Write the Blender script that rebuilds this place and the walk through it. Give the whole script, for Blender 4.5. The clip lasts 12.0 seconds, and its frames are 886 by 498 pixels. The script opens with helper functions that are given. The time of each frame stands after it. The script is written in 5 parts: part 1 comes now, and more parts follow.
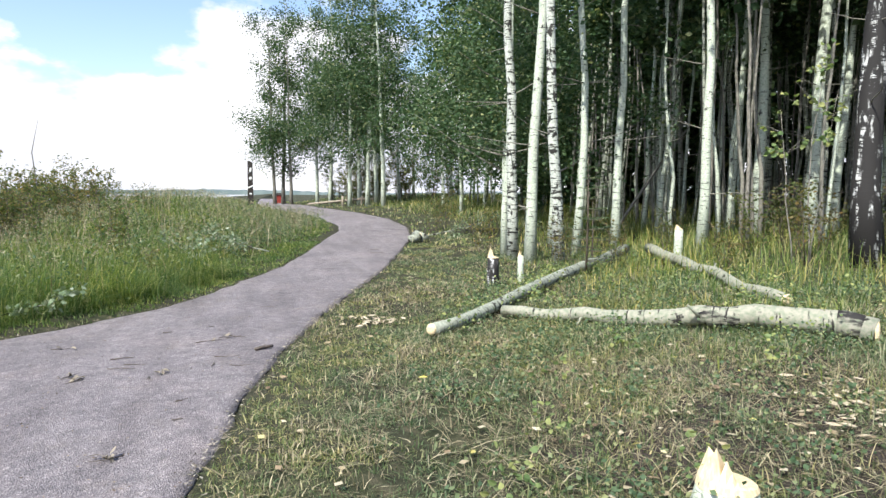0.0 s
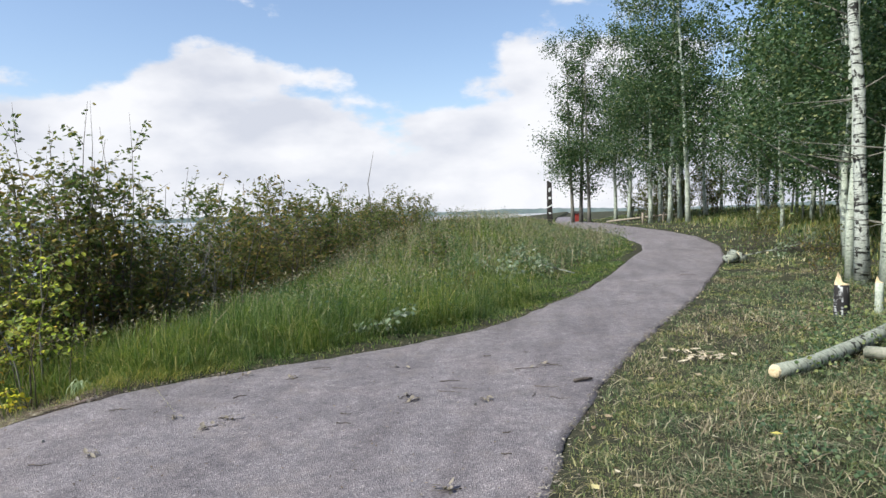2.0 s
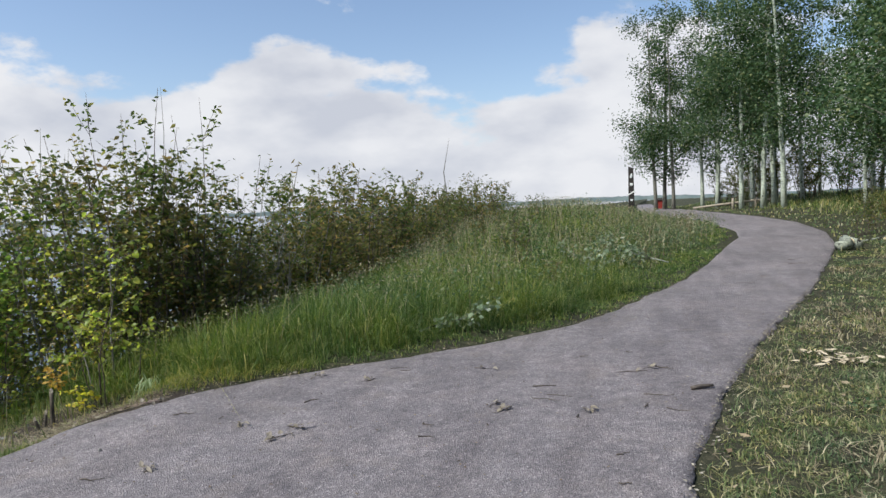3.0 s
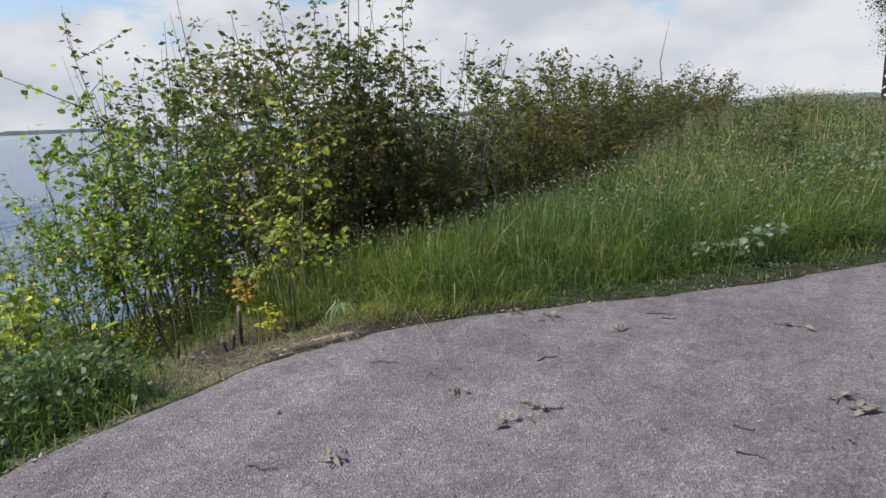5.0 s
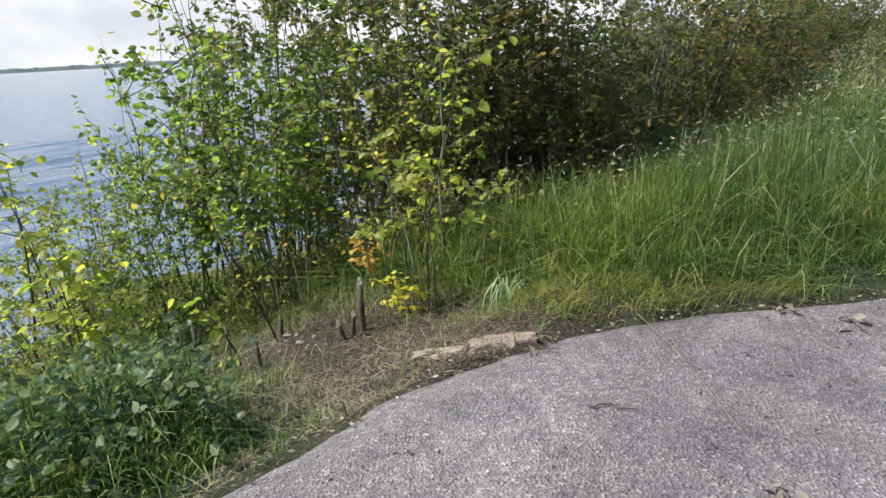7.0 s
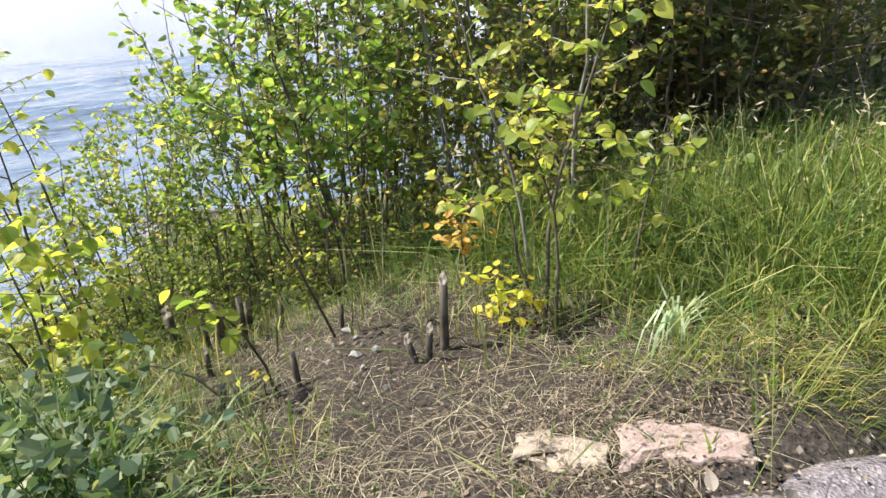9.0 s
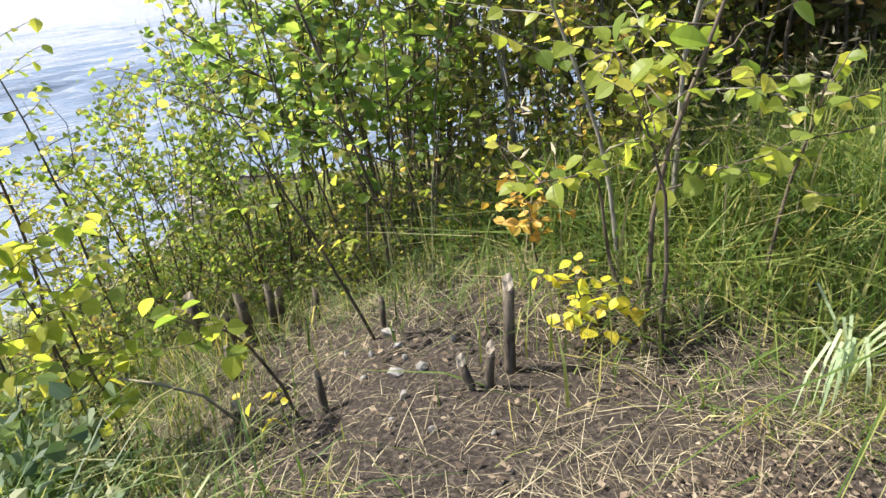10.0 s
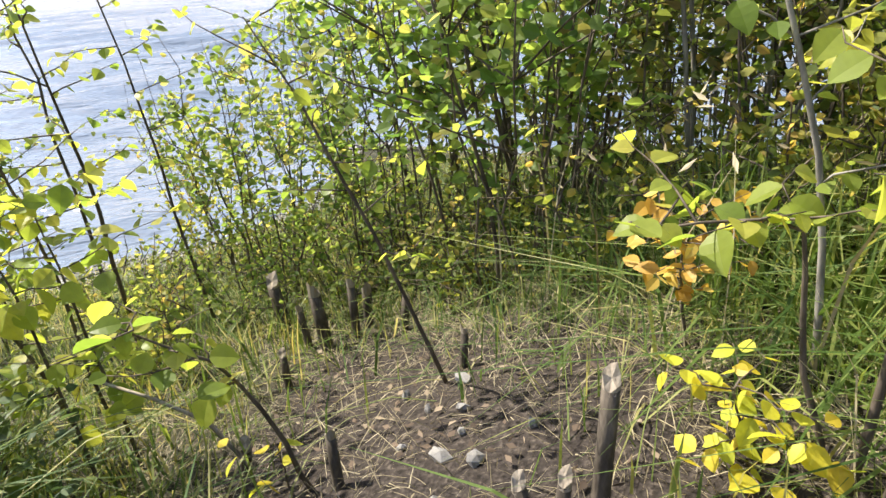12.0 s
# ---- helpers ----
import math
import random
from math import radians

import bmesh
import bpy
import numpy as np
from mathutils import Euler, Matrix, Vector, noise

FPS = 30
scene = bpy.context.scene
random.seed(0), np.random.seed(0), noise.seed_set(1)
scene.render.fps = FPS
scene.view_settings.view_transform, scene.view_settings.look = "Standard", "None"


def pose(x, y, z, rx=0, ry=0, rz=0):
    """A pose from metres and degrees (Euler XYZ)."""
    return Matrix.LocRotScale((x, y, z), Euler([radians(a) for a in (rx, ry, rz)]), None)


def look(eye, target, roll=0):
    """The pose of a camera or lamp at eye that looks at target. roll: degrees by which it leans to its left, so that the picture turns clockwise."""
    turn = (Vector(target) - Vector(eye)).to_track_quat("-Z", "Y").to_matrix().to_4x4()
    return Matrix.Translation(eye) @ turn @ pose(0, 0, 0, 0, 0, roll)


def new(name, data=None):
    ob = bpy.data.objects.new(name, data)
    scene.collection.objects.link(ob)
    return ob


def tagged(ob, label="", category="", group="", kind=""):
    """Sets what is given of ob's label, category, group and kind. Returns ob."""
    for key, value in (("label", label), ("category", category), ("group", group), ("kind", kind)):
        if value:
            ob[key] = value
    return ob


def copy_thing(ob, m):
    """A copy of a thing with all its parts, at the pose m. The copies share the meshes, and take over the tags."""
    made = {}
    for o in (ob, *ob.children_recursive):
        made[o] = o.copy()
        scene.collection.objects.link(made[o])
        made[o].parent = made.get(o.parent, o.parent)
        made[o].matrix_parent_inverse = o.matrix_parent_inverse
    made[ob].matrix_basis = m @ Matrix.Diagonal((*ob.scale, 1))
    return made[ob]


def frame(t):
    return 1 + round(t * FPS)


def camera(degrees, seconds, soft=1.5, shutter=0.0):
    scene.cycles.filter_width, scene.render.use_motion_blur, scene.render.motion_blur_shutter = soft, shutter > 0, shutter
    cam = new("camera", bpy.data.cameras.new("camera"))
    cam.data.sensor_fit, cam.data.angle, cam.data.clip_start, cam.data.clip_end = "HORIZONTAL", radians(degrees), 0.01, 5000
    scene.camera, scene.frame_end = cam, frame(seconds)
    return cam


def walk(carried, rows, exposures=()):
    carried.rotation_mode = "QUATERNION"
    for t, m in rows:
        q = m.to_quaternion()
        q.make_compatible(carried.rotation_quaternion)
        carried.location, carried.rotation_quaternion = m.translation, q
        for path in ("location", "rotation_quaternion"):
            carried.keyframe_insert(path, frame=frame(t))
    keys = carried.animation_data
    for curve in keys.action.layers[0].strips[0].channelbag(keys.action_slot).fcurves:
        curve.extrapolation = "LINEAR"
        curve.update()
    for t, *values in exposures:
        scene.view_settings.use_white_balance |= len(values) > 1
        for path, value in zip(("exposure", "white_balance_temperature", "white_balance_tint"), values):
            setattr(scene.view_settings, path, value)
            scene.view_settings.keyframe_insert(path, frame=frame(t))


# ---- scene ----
cam = camera(67.2, 12.0)
PATH = [
    (0, (2.111, -0.224, 1.52), (2.602, 1.708, 1.357), 0.3),
    (0.5, (2.008, -0.236, 1.518), (2.168, 1.753, 1.384), -0.5),
    (1, (1.917, -0.246, 1.59), (1.837, 1.749, 1.476), -0.8),
    (1.5, (1.897, -0.138, 1.611), (1.65, 1.844, 1.502), -1.1),
    (2, (1.893, 0.104, 1.601), (1.521, 2.066, 1.498), -1.5),
    (2.5, (1.793, 0.436, 1.57), (1.318, 2.375, 1.462), -2.0),
    (2.7, (1.732, 0.574, 1.554), (1.215, 2.503, 1.445), -2.2),
    (4.3, (0.923, 1.762, 1.508), (-0.014, 3.505, 1.218), -2.6),
    (4.5, (0.829, 1.863, 1.477), (-0.15, 3.578, 1.163), -2.6),
    (5, (0.517, 2.149, 1.445), (-0.562, 3.786, 1.053), -2.5),
    (5.5, (0.153, 2.434, 1.423), (-1.008, 3.995, 0.96), -2.5),
    (6, (-0.187, 2.681, 1.375), (-1.404, 4.187, 0.873), -2.7),
    (6.5, (-0.515, 2.883, 1.352), (-1.763, 4.352, 0.818), -3.1),
    (6.7, (-0.687, 2.979, 1.313), (-1.945, 4.434, 0.765), -3.0),
    (8.3, (-1.525, 3.894, 1.187), (-2.935, 5.12, 0.474), -3.4),
    (8.5, (-1.623, 3.957, 1.149), (-3.062, 5.15, 0.437), -2.3),
    (9, (-1.907, 4.156, 1.074), (-3.369, 5.289, 0.313), -2.8),
    (9.5, (-2.182, 4.358, 0.985), (-3.675, 5.411, 0.172), -3.5),
    (10, (-2.432, 4.544, 0.921), (-3.96, 5.501, 0.054), -5.3),
    (10.5, (-2.595, 4.685, 0.844), (-4.165, 5.548, -0.046), -5.0),
    (11, (-2.708, 4.794, 0.79), (-4.336, 5.556, -0.086), -4.4),
    (11.5, (-2.86, 4.929, 0.74), (-4.543, 5.562, -0.134), -4.6),
    (12, (-2.954, 5.068, 0.703), (-4.681, 5.568, -0.172), -3.4),
]
EXPOSURES = [(0, 0.98, 6350, 6), (1.5, 0.66, 6350, 5), (2.7, 0.35, 6300, 4), (4.3, 0.15, 6300, 4), (5.5, 0.28, 6350, 4), (6.7, 0.55, 6400, 4), (8.3, 1.12, 6650, 7), (10, 1.42, 6850, 9), (12, 1.4, 7000, 10)]
walk(cam, [(t, look(eye, target, roll)) for t, eye, target, roll in PATH], EXPOSURES)


# ---- light ----
SUN_AZ, SUN_EL = radians(228), radians(50)      # azimuth from +Y turning to +X
to_sun = Vector((math.sin(SUN_AZ) * math.cos(SUN_EL), math.cos(SUN_AZ) * math.cos(SUN_EL), math.sin(SUN_EL)))
sun = new("sun", bpy.data.lights.new("sun", "SUN"))
sun.data.energy, sun.data.angle, sun.data.color = 4.2, radians(0.6), (1.0, 0.96, 0.89)
sun.matrix_world = look((0, 0, 50), Vector((0, 0, 50)) - to_sun)

world = bpy.data.worlds.new("sky")
scene.world = world
world.use_nodes = True
wn, wl = world.node_tree.nodes, world.node_tree.links
wn.clear()
sky = wn.new("ShaderNodeTexSky")
sky.sky_type, sky.sun_disc, sky.sun_elevation, sky.sun_rotation = "NISHITA", False, SUN_EL, SUN_AZ
coord = wn.new("ShaderNodeTexCoord")
sep = wn.new("ShaderNodeSeparateXYZ")
wl.new(coord.outputs["Generated"], sep.inputs[0])


def wmath(op, a, b=None, clamp=False):
    n = wn.new("ShaderNodeMath")
    n.operation, n.use_clamp = op, clamp
    for i, v in enumerate((a, b)):
        if v is None:
            continue
        if isinstance(v, (int, float)):
            n.inputs[i].default_value = v
        else:
            wl.new(v, n.inputs[i])
    return n.outputs[0]


up = wmath("MAXIMUM", sep.outputs[2], 0.0)
bank_way = wn.new("ShaderNodeMapping")
bank_way.inputs["Scale"].default_value, bank_way.inputs["Location"].default_value = (1.0, 1.0, 2.1), (0.35, 1.9, 0.2)
wl.new(coord.outputs["Generated"], bank_way.inputs["Vector"])
puffs = wn.new("ShaderNodeTexNoise")
puffs.inputs["Scale"].default_value, puffs.inputs["Detail"].default_value, puffs.inputs["Roughness"].default_value = 2.9, 12, 0.55
wl.new(bank_way.outputs[0], puffs.inputs["Vector"])
# cloud banks thicken towards the horizon
thick = wmath("ADD", puffs.outputs[0], wmath("MULTIPLY", wmath("SUBTRACT", 0.235, up), 1.15))
cover = wn.new("ShaderNodeMapRange")
cover.interpolation_type = "SMOOTHSTEP"
wl.new(thick, cover.inputs[0])
cover.inputs[1].default_value, cover.inputs[2].default_value = 0.505, 0.565
belly = wn.new("ShaderNodeTexNoise")
belly.inputs["Scale"].default_value, belly.inputs["Detail"].default_value = 5.5, 7
wl.new(bank_way.outputs[0], belly.inputs["Vector"])
tone = wn.new("ShaderNodeMapRange")
wl.new(belly.outputs[0], tone.inputs[0])
tone.inputs[1].default_value, tone.inputs[2].default_value = 0.36, 0.60
tone.inputs[3].default_value, tone.inputs[4].default_value = 0.0, 1.0
cloud = wn.new("ShaderNodeMix")
cloud.data_type = "RGBA"
wl.new(tone.outputs[0], cloud.inputs["Factor"])
cloud.inputs["A"].default_value, cloud.inputs["B"].default_value = (5.9, 5.9, 6.7, 1), (8.3, 8.0, 8.4, 1)
blue = wn.new("ShaderNodeMix")
blue.data_type, blue.blend_type = "RGBA", "MULTIPLY"
blue.inputs["Factor"].default_value = 1.0
wl.new(sky.outputs[0], blue.inputs["A"])
blue.inputs["B"].default_value = (1.6, 1.5, 1.55, 1)
blend = wn.new("ShaderNodeMix")
blend.data_type = "RGBA"
wl.new(cover.outputs[0], blend.inputs["Factor"])
wl.new(blue.outputs["Result"], blend.inputs["A"])
wl.new(cloud.outputs["Result"], blend.inputs["B"])
back = wn.new("ShaderNodeBackground")
back.inputs["Strength"].default_value = 0.085
wl.new(blend.outputs["Result"], back.inputs["Color"])
wout = wn.new("ShaderNodeOutputWorld")
wl.new(back.outputs[0], wout.inputs["Surface"])


# ---- materials ----
class Nodes:
    """A small wrapper that makes node materials short to write."""

    def __init__(self, name):
        self.mat = bpy.data.materials.new(name)
        self.mat.use_nodes = True
        self.n, self.l = self.mat.node_tree.nodes, self.mat.node_tree.links
        self.bsdf = self.n["Principled BSDF"]
        self.out = self.n["Material Output"]
        self.coord = self.n.new("ShaderNodeTexCoord").outputs["Object"]

    def add(self, kind, **values):
        node = self.n.new(kind)
        for key, v in values.items():
            self.set(node, key.replace("_", " "), v)
        return node

    def set(self, node, key, v):
        if isinstance(v, bpy.types.NodeSocket):
            self.l.new(v, node.inputs[key])
        else:
            node.inputs[key].default_value = v

    def noise(self, scale, detail=4, rough=0.55, vector=None):
        return self.add("ShaderNodeTexNoise", Scale=scale, Detail=detail, Roughness=rough, Vector=vector or self.coord).outputs[0]

    def stretch(self, x, y, z):
        n = self.n.new("ShaderNodeMapping")
        n.inputs["Scale"].default_value = (x, y, z)
        self.l.new(self.coord, n.inputs["Vector"])
        return n.outputs[0]

    def ramp(self, fac, stops):
        n = self.n.new("ShaderNodeValToRGB")
        els = n.color_ramp.elements
        while len(els) < len(stops):
            els.new(0.5)
        for e, (at, col) in zip(els, stops):
            e.position, e.color = at, (*col, 1)
        self.l.new(fac, n.inputs[0])
        return n.outputs[0]

    def mix(self, fac, a, b, mode="MIX"):
        n = self.n.new("ShaderNodeMix")
        n.data_type, n.blend_type = "RGBA", mode
        for key, v in (("Factor", fac), ("A", a), ("B", b)):
            if isinstance(v, tuple):
                v = (*v, 1)
            self.set(n, key, v)
        return n.outputs["Result"]

    def step(self, fac, lo, hi):
        n = self.n.new("ShaderNodeMapRange")
        n.interpolation_type = "SMOOTHSTEP"
        self.l.new(fac, n.inputs[0])
        n.inputs[1].default_value, n.inputs[2].default_value = lo, hi
        return n.outputs[0]

    def island(self):
        return self.n.new("ShaderNodeNewGeometry").outputs["Random Per Island"]

    def chance(self):
        return self.n.new("ShaderNodeObjectInfo").outputs["Random"]

    def bump(self, height, strength=0.4, dist=0.01):
        n = self.add("ShaderNodeBump", Strength=strength, Distance=dist, Height=height)
        self.l.new(n.outputs[0], self.bsdf.inputs["Normal"])

    def done(self, color, rough=0.8, spec=0.3):
        self.set(self.bsdf, "Base Color", color if isinstance(color, bpy.types.NodeSocket) else (*color, 1))
        self.set(self.bsdf, "Roughness", rough)
        self.set(self.bsdf, "Specular IOR Level", spec)
        return self.mat

    def leafy(self, color, rough=0.5, through_light=0.45, spec=0.3):
        """Thin leaf: part of the light comes through it."""
        self.done(color, rough, spec)
        t = self.add("ShaderNodeBsdfTranslucent", Color=self.mix(0.5, color, self.mix(1.0, color, (1.5, 1.45, 0.45), "MULTIPLY")))
        m = self.add("ShaderNodeMixShader", Fac=through_light)
        self.l.new(self.bsdf.outputs[0], m.inputs[1])
        self.l.new(t.outputs[0], m.inputs[2])
        self.l.new(m.outputs[0], self.out.inputs["Surface"])
        return self.mat


def leaf_material(name, stops, through_light=0.45, rough=0.5, by_object=False, patchy=0.0, tint=False):
    k = Nodes(name)
    fac = k.chance() if by_object else k.island()
    col = k.ramp(fac, stops)
    col = k.mix(0.35, col, k.mix(1.0, col, k.ramp(k.noise(30), [(0.3, (0.6, 0.6, 0.6)), (0.7, (1.35, 1.35, 1.3))]), "MULTIPLY"))
    if patchy:
        big = k.step(k.noise(patchy, 3), 0.38, 0.62)
        col = k.mix(big, col, k.mix(1.0, col, (1.32, 1.16, 0.88), "MULTIPLY"))
        deep = k.step(k.noise(patchy * 3.1, 4), 0.52, 0.68)
        col = k.mix(deep, col, k.mix(1.0, col, (0.62, 0.72, 0.70), "MULTIPLY"))
    if tint:
        col = k.mix(1.0, col, k.ramp(k.chance(), [(0.0, (1.15, 1.0, 0.85)), (0.5, (1.0, 1.0, 1.0)), (1.0, (0.82, 1.0, 0.85))]), "MULTIPLY")
    return k.leafy(col, rough, through_light)


def ground_material():
    k = Nodes("soil_and_turf")
    fine, mid, big = k.noise(60, 6), k.noise(7, 5), k.noise(0.6, 4)
    soil = k.ramp(fine, [(0.3, (0.02, 0.017, 0.015)), (0.55, (0.052, 0.043, 0.037)), (0.75, (0.13, 0.108, 0.09))])
    turf = k.ramp(mid, [(0.3, (0.022, 0.03, 0.013)), (0.5, (0.045, 0.052, 0.026)), (0.72, (0.115, 0.105, 0.065))])
    col = k.mix(k.step(big, 0.3, 0.7), turf, k.mix(0.6, turf, soil))
    # bare earth: the worn way down the bank, and the littered ground by the stump
    for centre, radii in (((-3.8, 5.4, 0), (1.9, 0.85)), ((5.8, 3.4, 0), (2.2, 1.8)), ((-3.6, 3.4, 0), (0.8, 1.4))):
        m = k.n.new("ShaderNodeMapping")
        m.inputs["Scale"].default_value = (1 / radii[0], 1 / radii[1], 0.0)
        m.inputs["Location"].default_value = (-centre[0] / radii[0], -centre[1] / radii[1], 0)
        k.l.new(k.coord, m.inputs["Vector"])
        d = k.n.new("ShaderNodeVectorMath")
        d.operation = "LENGTH"
        k.l.new(m.outputs[0], d.inputs[0])
        s = k.add("ShaderNodeMath")
        s.operation = "MULTIPLY_ADD"
        k.l.new(mid, s.inputs[0])
        s.inputs[1].default_value = 0.9
        k.l.new(d.outputs["Value"], s.inputs[2])
        col = k.mix(k.step(s.outputs[0], 1.6, 1.15), col, soil)
    k.bump(fine, 0.7, 0.03)
    return k.done(col, 0.95, 0.1)


def asphalt_material():
    k = Nodes("worn_asphalt")
    grit = k.add("ShaderNodeTexVoronoi", Scale=95.0, Vector=k.coord)
    chips = k.ramp(grit.outputs["Color"], [(0.0, (0.065, 0.06, 0.064)), (0.35, (0.135, 0.126, 0.132)), (0.72, (0.235, 0.221, 0.224)), (0.9, (0.38, 0.36, 0.355)), (1.0, (0.62, 0.60, 0.58))])
    fine, big = k.noise(160, 3), k.noise(0.8, 5, 0.6)
    col = k.mix(0.3, chips, k.ramp(fine, [(0.3, (0.08, 0.075, 0.079)), (0.7, (0.28, 0.264, 0.268))]))
    blot = k.noise(7, 5, 0.65)
    col = k.mix(1.0, col, k.ramp(blot, [(0.3, (0.70, 0.69, 0.71)), (0.5, (0.98, 0.97, 0.97)), (0.66, (1.16, 1.14, 1.12))]), "MULTIPLY")
    col = k.mix(1.0, col, k.ramp(big, [(0.28, (0.80, 0.76, 0.77)), (0.5, (1.05, 1.01, 1.01)), (0.72, (1.30, 1.22, 1.19))]), "MULTIPLY")
    # worn streaks along the walking line, brown dust in the hollows
    streak = k.noise(1.0, 4, 0.6, k.stretch(2.4, 0.35, 1))
    col = k.mix(1.0, col, k.ramp(streak, [(0.35, (0.84, 0.82, 0.83)), (0.6, (1.10, 1.09, 1.10))]), "MULTIPLY")
    dust = k.step(k.noise(2.1, 5, 0.65), 0.52, 0.72)
    col = k.mix(k.mix(1.0, dust, (0.35, 0.35, 0.35), "MULTIPLY"), col, (0.24, 0.20, 0.175))
    k.bump(k.mix(0.4, grit.outputs["Distance"], fine), 1.0, 0.012)
    return k.done(col, 0.74, 0.4)


def bark_material(name, pale, shade, scar, marks=0.60, base=0.0):
    """Aspen bark: smooth and pale, with dark bands and eyes."""
    k = Nodes(name)
    bands = k.noise(1.0, 4, 0.6, k.stretch(4, 4, 26))
    eyes = k.noise(1.0, 3, 0.6, k.stretch(7, 7, 5))
    dust = k.noise(25, 5)
    col = k.mix(k.step(dust, 0.35, 0.7), pale, shade)
    col = k.mix(k.step(bands, marks, marks + 0.06), col, scar)
    col = k.mix(k.step(eyes, marks + 0.03, marks + 0.09), col, scar)
    if base:
        rough_bark = k.noise(1.0, 5, 0.6, k.stretch(9, 9, 2.2))
        col = k.mix(k.step(rough_bark, base, base + 0.12), col, (0.028, 0.026, 0.025))
    k.bump(bands, 0.5, 0.01)
    return k.done(col, 0.75, 0.2)


def plain_material(name, a, b, scale=20, rough=0.8, stretch=None, bump=0.4, spec=0.25):
    k = Nodes(name)
    v = k.stretch(*stretch) if stretch else None
    n = k.noise(scale, 5, 0.6, v)
    k.bump(n, bump, 0.008)
    return k.done(k.mix(k.step(n, 0.3, 0.7), a, b), rough, spec)


def concrete_material(name, a, b):
    """Worn concrete with grit, pits and soil washed over it."""
    k = Nodes(name)
    grit, mid, wash = k.noise(140, 4, 0.7), k.noise(22, 5, 0.6), k.noise(11, 6, 0.65)
    col = k.mix(k.step(mid, 0.35, 0.65), a, b)
    col = k.mix(1.0, col, k.ramp(grit, [(0.3, (0.68, 0.66, 0.64)), (0.6, (1.08, 1.07, 1.06))]), "MULTIPLY")
    col = k.mix(k.step(wash, 0.53, 0.62), col, (0.085, 0.068, 0.055))
    k.bump(grit, 0.7, 0.006)
    return k.done(col, 0.92, 0.2)


M_GROUND, M_ASPHALT = ground_material(), asphalt_material()
M_BARK = bark_material("aspen_bark", (0.55, 0.58, 0.48), (0.34, 0.39, 0.30), (0.05, 0.048, 0.045))
M_LOG_BARK = bark_material("felled_aspen_bark", (0.31, 0.295, 0.235), (0.19, 0.215, 0.15), (0.028, 0.026, 0.024), 0.60)
M_BARK_OLD = bark_material("old_aspen_bark", (0.68, 0.68, 0.66), (0.40, 0.40, 0.38), (0.03, 0.03, 0.03), 0.50, 0.36)
M_BARK_SCARRED = bark_material("scarred_aspen_bark", (0.55, 0.57, 0.50), (0.33, 0.35, 0.30), (0.035, 0.033, 0.03), 0.535)
M_BARK_CRACKED = bark_material("cracked_aspen_bark", (0.31, 0.295, 0.235), (0.19, 0.215, 0.15), (0.03, 0.028, 0.026), 0.55, 0.47)
# M_BARK's pattern in darker tones: inner aspens, a log, blocks, cut branches
M_BARK_DIM = bark_material("darker_aspen_bark", (0.34, 0.36, 0.29), (0.20, 0.21, 0.17), (0.035, 0.033, 0.03), 0.56)
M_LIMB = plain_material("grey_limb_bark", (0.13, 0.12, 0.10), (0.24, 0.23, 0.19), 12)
M_STEM = plain_material("brown_stem_bark", (0.06, 0.048, 0.036), (0.15, 0.12, 0.09), 1.0, stretch=(30, 30, 8))
M_STEM_GREY = plain_material("grey_stem_bark", (0.13, 0.12, 0.10), (0.30, 0.28, 0.24), 1.0, stretch=(30, 30, 8))
M_STUMP_BARK = plain_material("stump_bark", (0.045, 0.036, 0.028), (0.15, 0.125, 0.095), 1.0, stretch=(40, 40, 12), bump=0.8)
M_WOOD = plain_material("fresh_cut_wood", (0.62, 0.47, 0.27), (0.78, 0.64, 0.42), 1.0, stretch=(60, 60, 9), bump=0.6)
M_OLD_CUT = plain_material("weathered_cut_wood", (0.24, 0.20, 0.15), (0.42, 0.36, 0.28), 1.0, stretch=(60, 60, 9), bump=0.6)
M_CHIP = plain_material("wood_chips", (0.42, 0.34, 0.23), (0.58, 0.50, 0.37), 40)
M_DARKWOOD = plain_material("weathered_dark_wood", (0.018, 0.016, 0.015), (0.05, 0.042, 0.036), 1.0, stretch=(20, 20, 3))
M_WHITE = plain_material("chalky_white_paint", (0.62, 0.62, 0.60), (0.8, 0.8, 0.78), 20)
M_RED = plain_material("red_paint", (0.20, 0.025, 0.02), (0.28, 0.045, 0.035), 10)
M_STONE = plain_material("pale_stone", (0.17, 0.16, 0.15), (0.34, 0.33, 0.31), 25)
M_CONCRETE = concrete_material("pink_concrete", (0.29, 0.215, 0.19), (0.40, 0.315, 0.28))
M_CREAM_CONCRETE = concrete_material("cream_concrete", (0.29, 0.24, 0.19), (0.42, 0.36, 0.285))
M_OLD_CONCRETE = plain_material("grey_concrete", (0.20, 0.18, 0.16), (0.42, 0.40, 0.36), 9, 0.9)
M_DEADLEAF = leaf_material("dry_leaf", [(0.0, (0.09, 0.075, 0.06)), (0.5, (0.22, 0.185, 0.145)), (1.0, (0.46, 0.42, 0.35))], 0.15, 0.7)
M_BROWN_BITS = leaf_material("brown_bits", [(0.0, (0.05, 0.036, 0.026)), (0.6, (0.14, 0.10, 0.07)), (1.0, (0.30, 0.24, 0.17))], 0.1, 0.8)
M_TWIG = plain_material("dry_twig", (0.05, 0.042, 0.038), (0.14, 0.115, 0.095), 60)
M_ASPEN_LEAF = leaf_material("aspen_leaf", [(0.0, (0.03, 0.065, 0.026)), (0.6, (0.065, 0.12, 0.05)), (0.9, (0.13, 0.185, 0.09)), (1.0, (0.30, 0.32, 0.15))], 0.35)
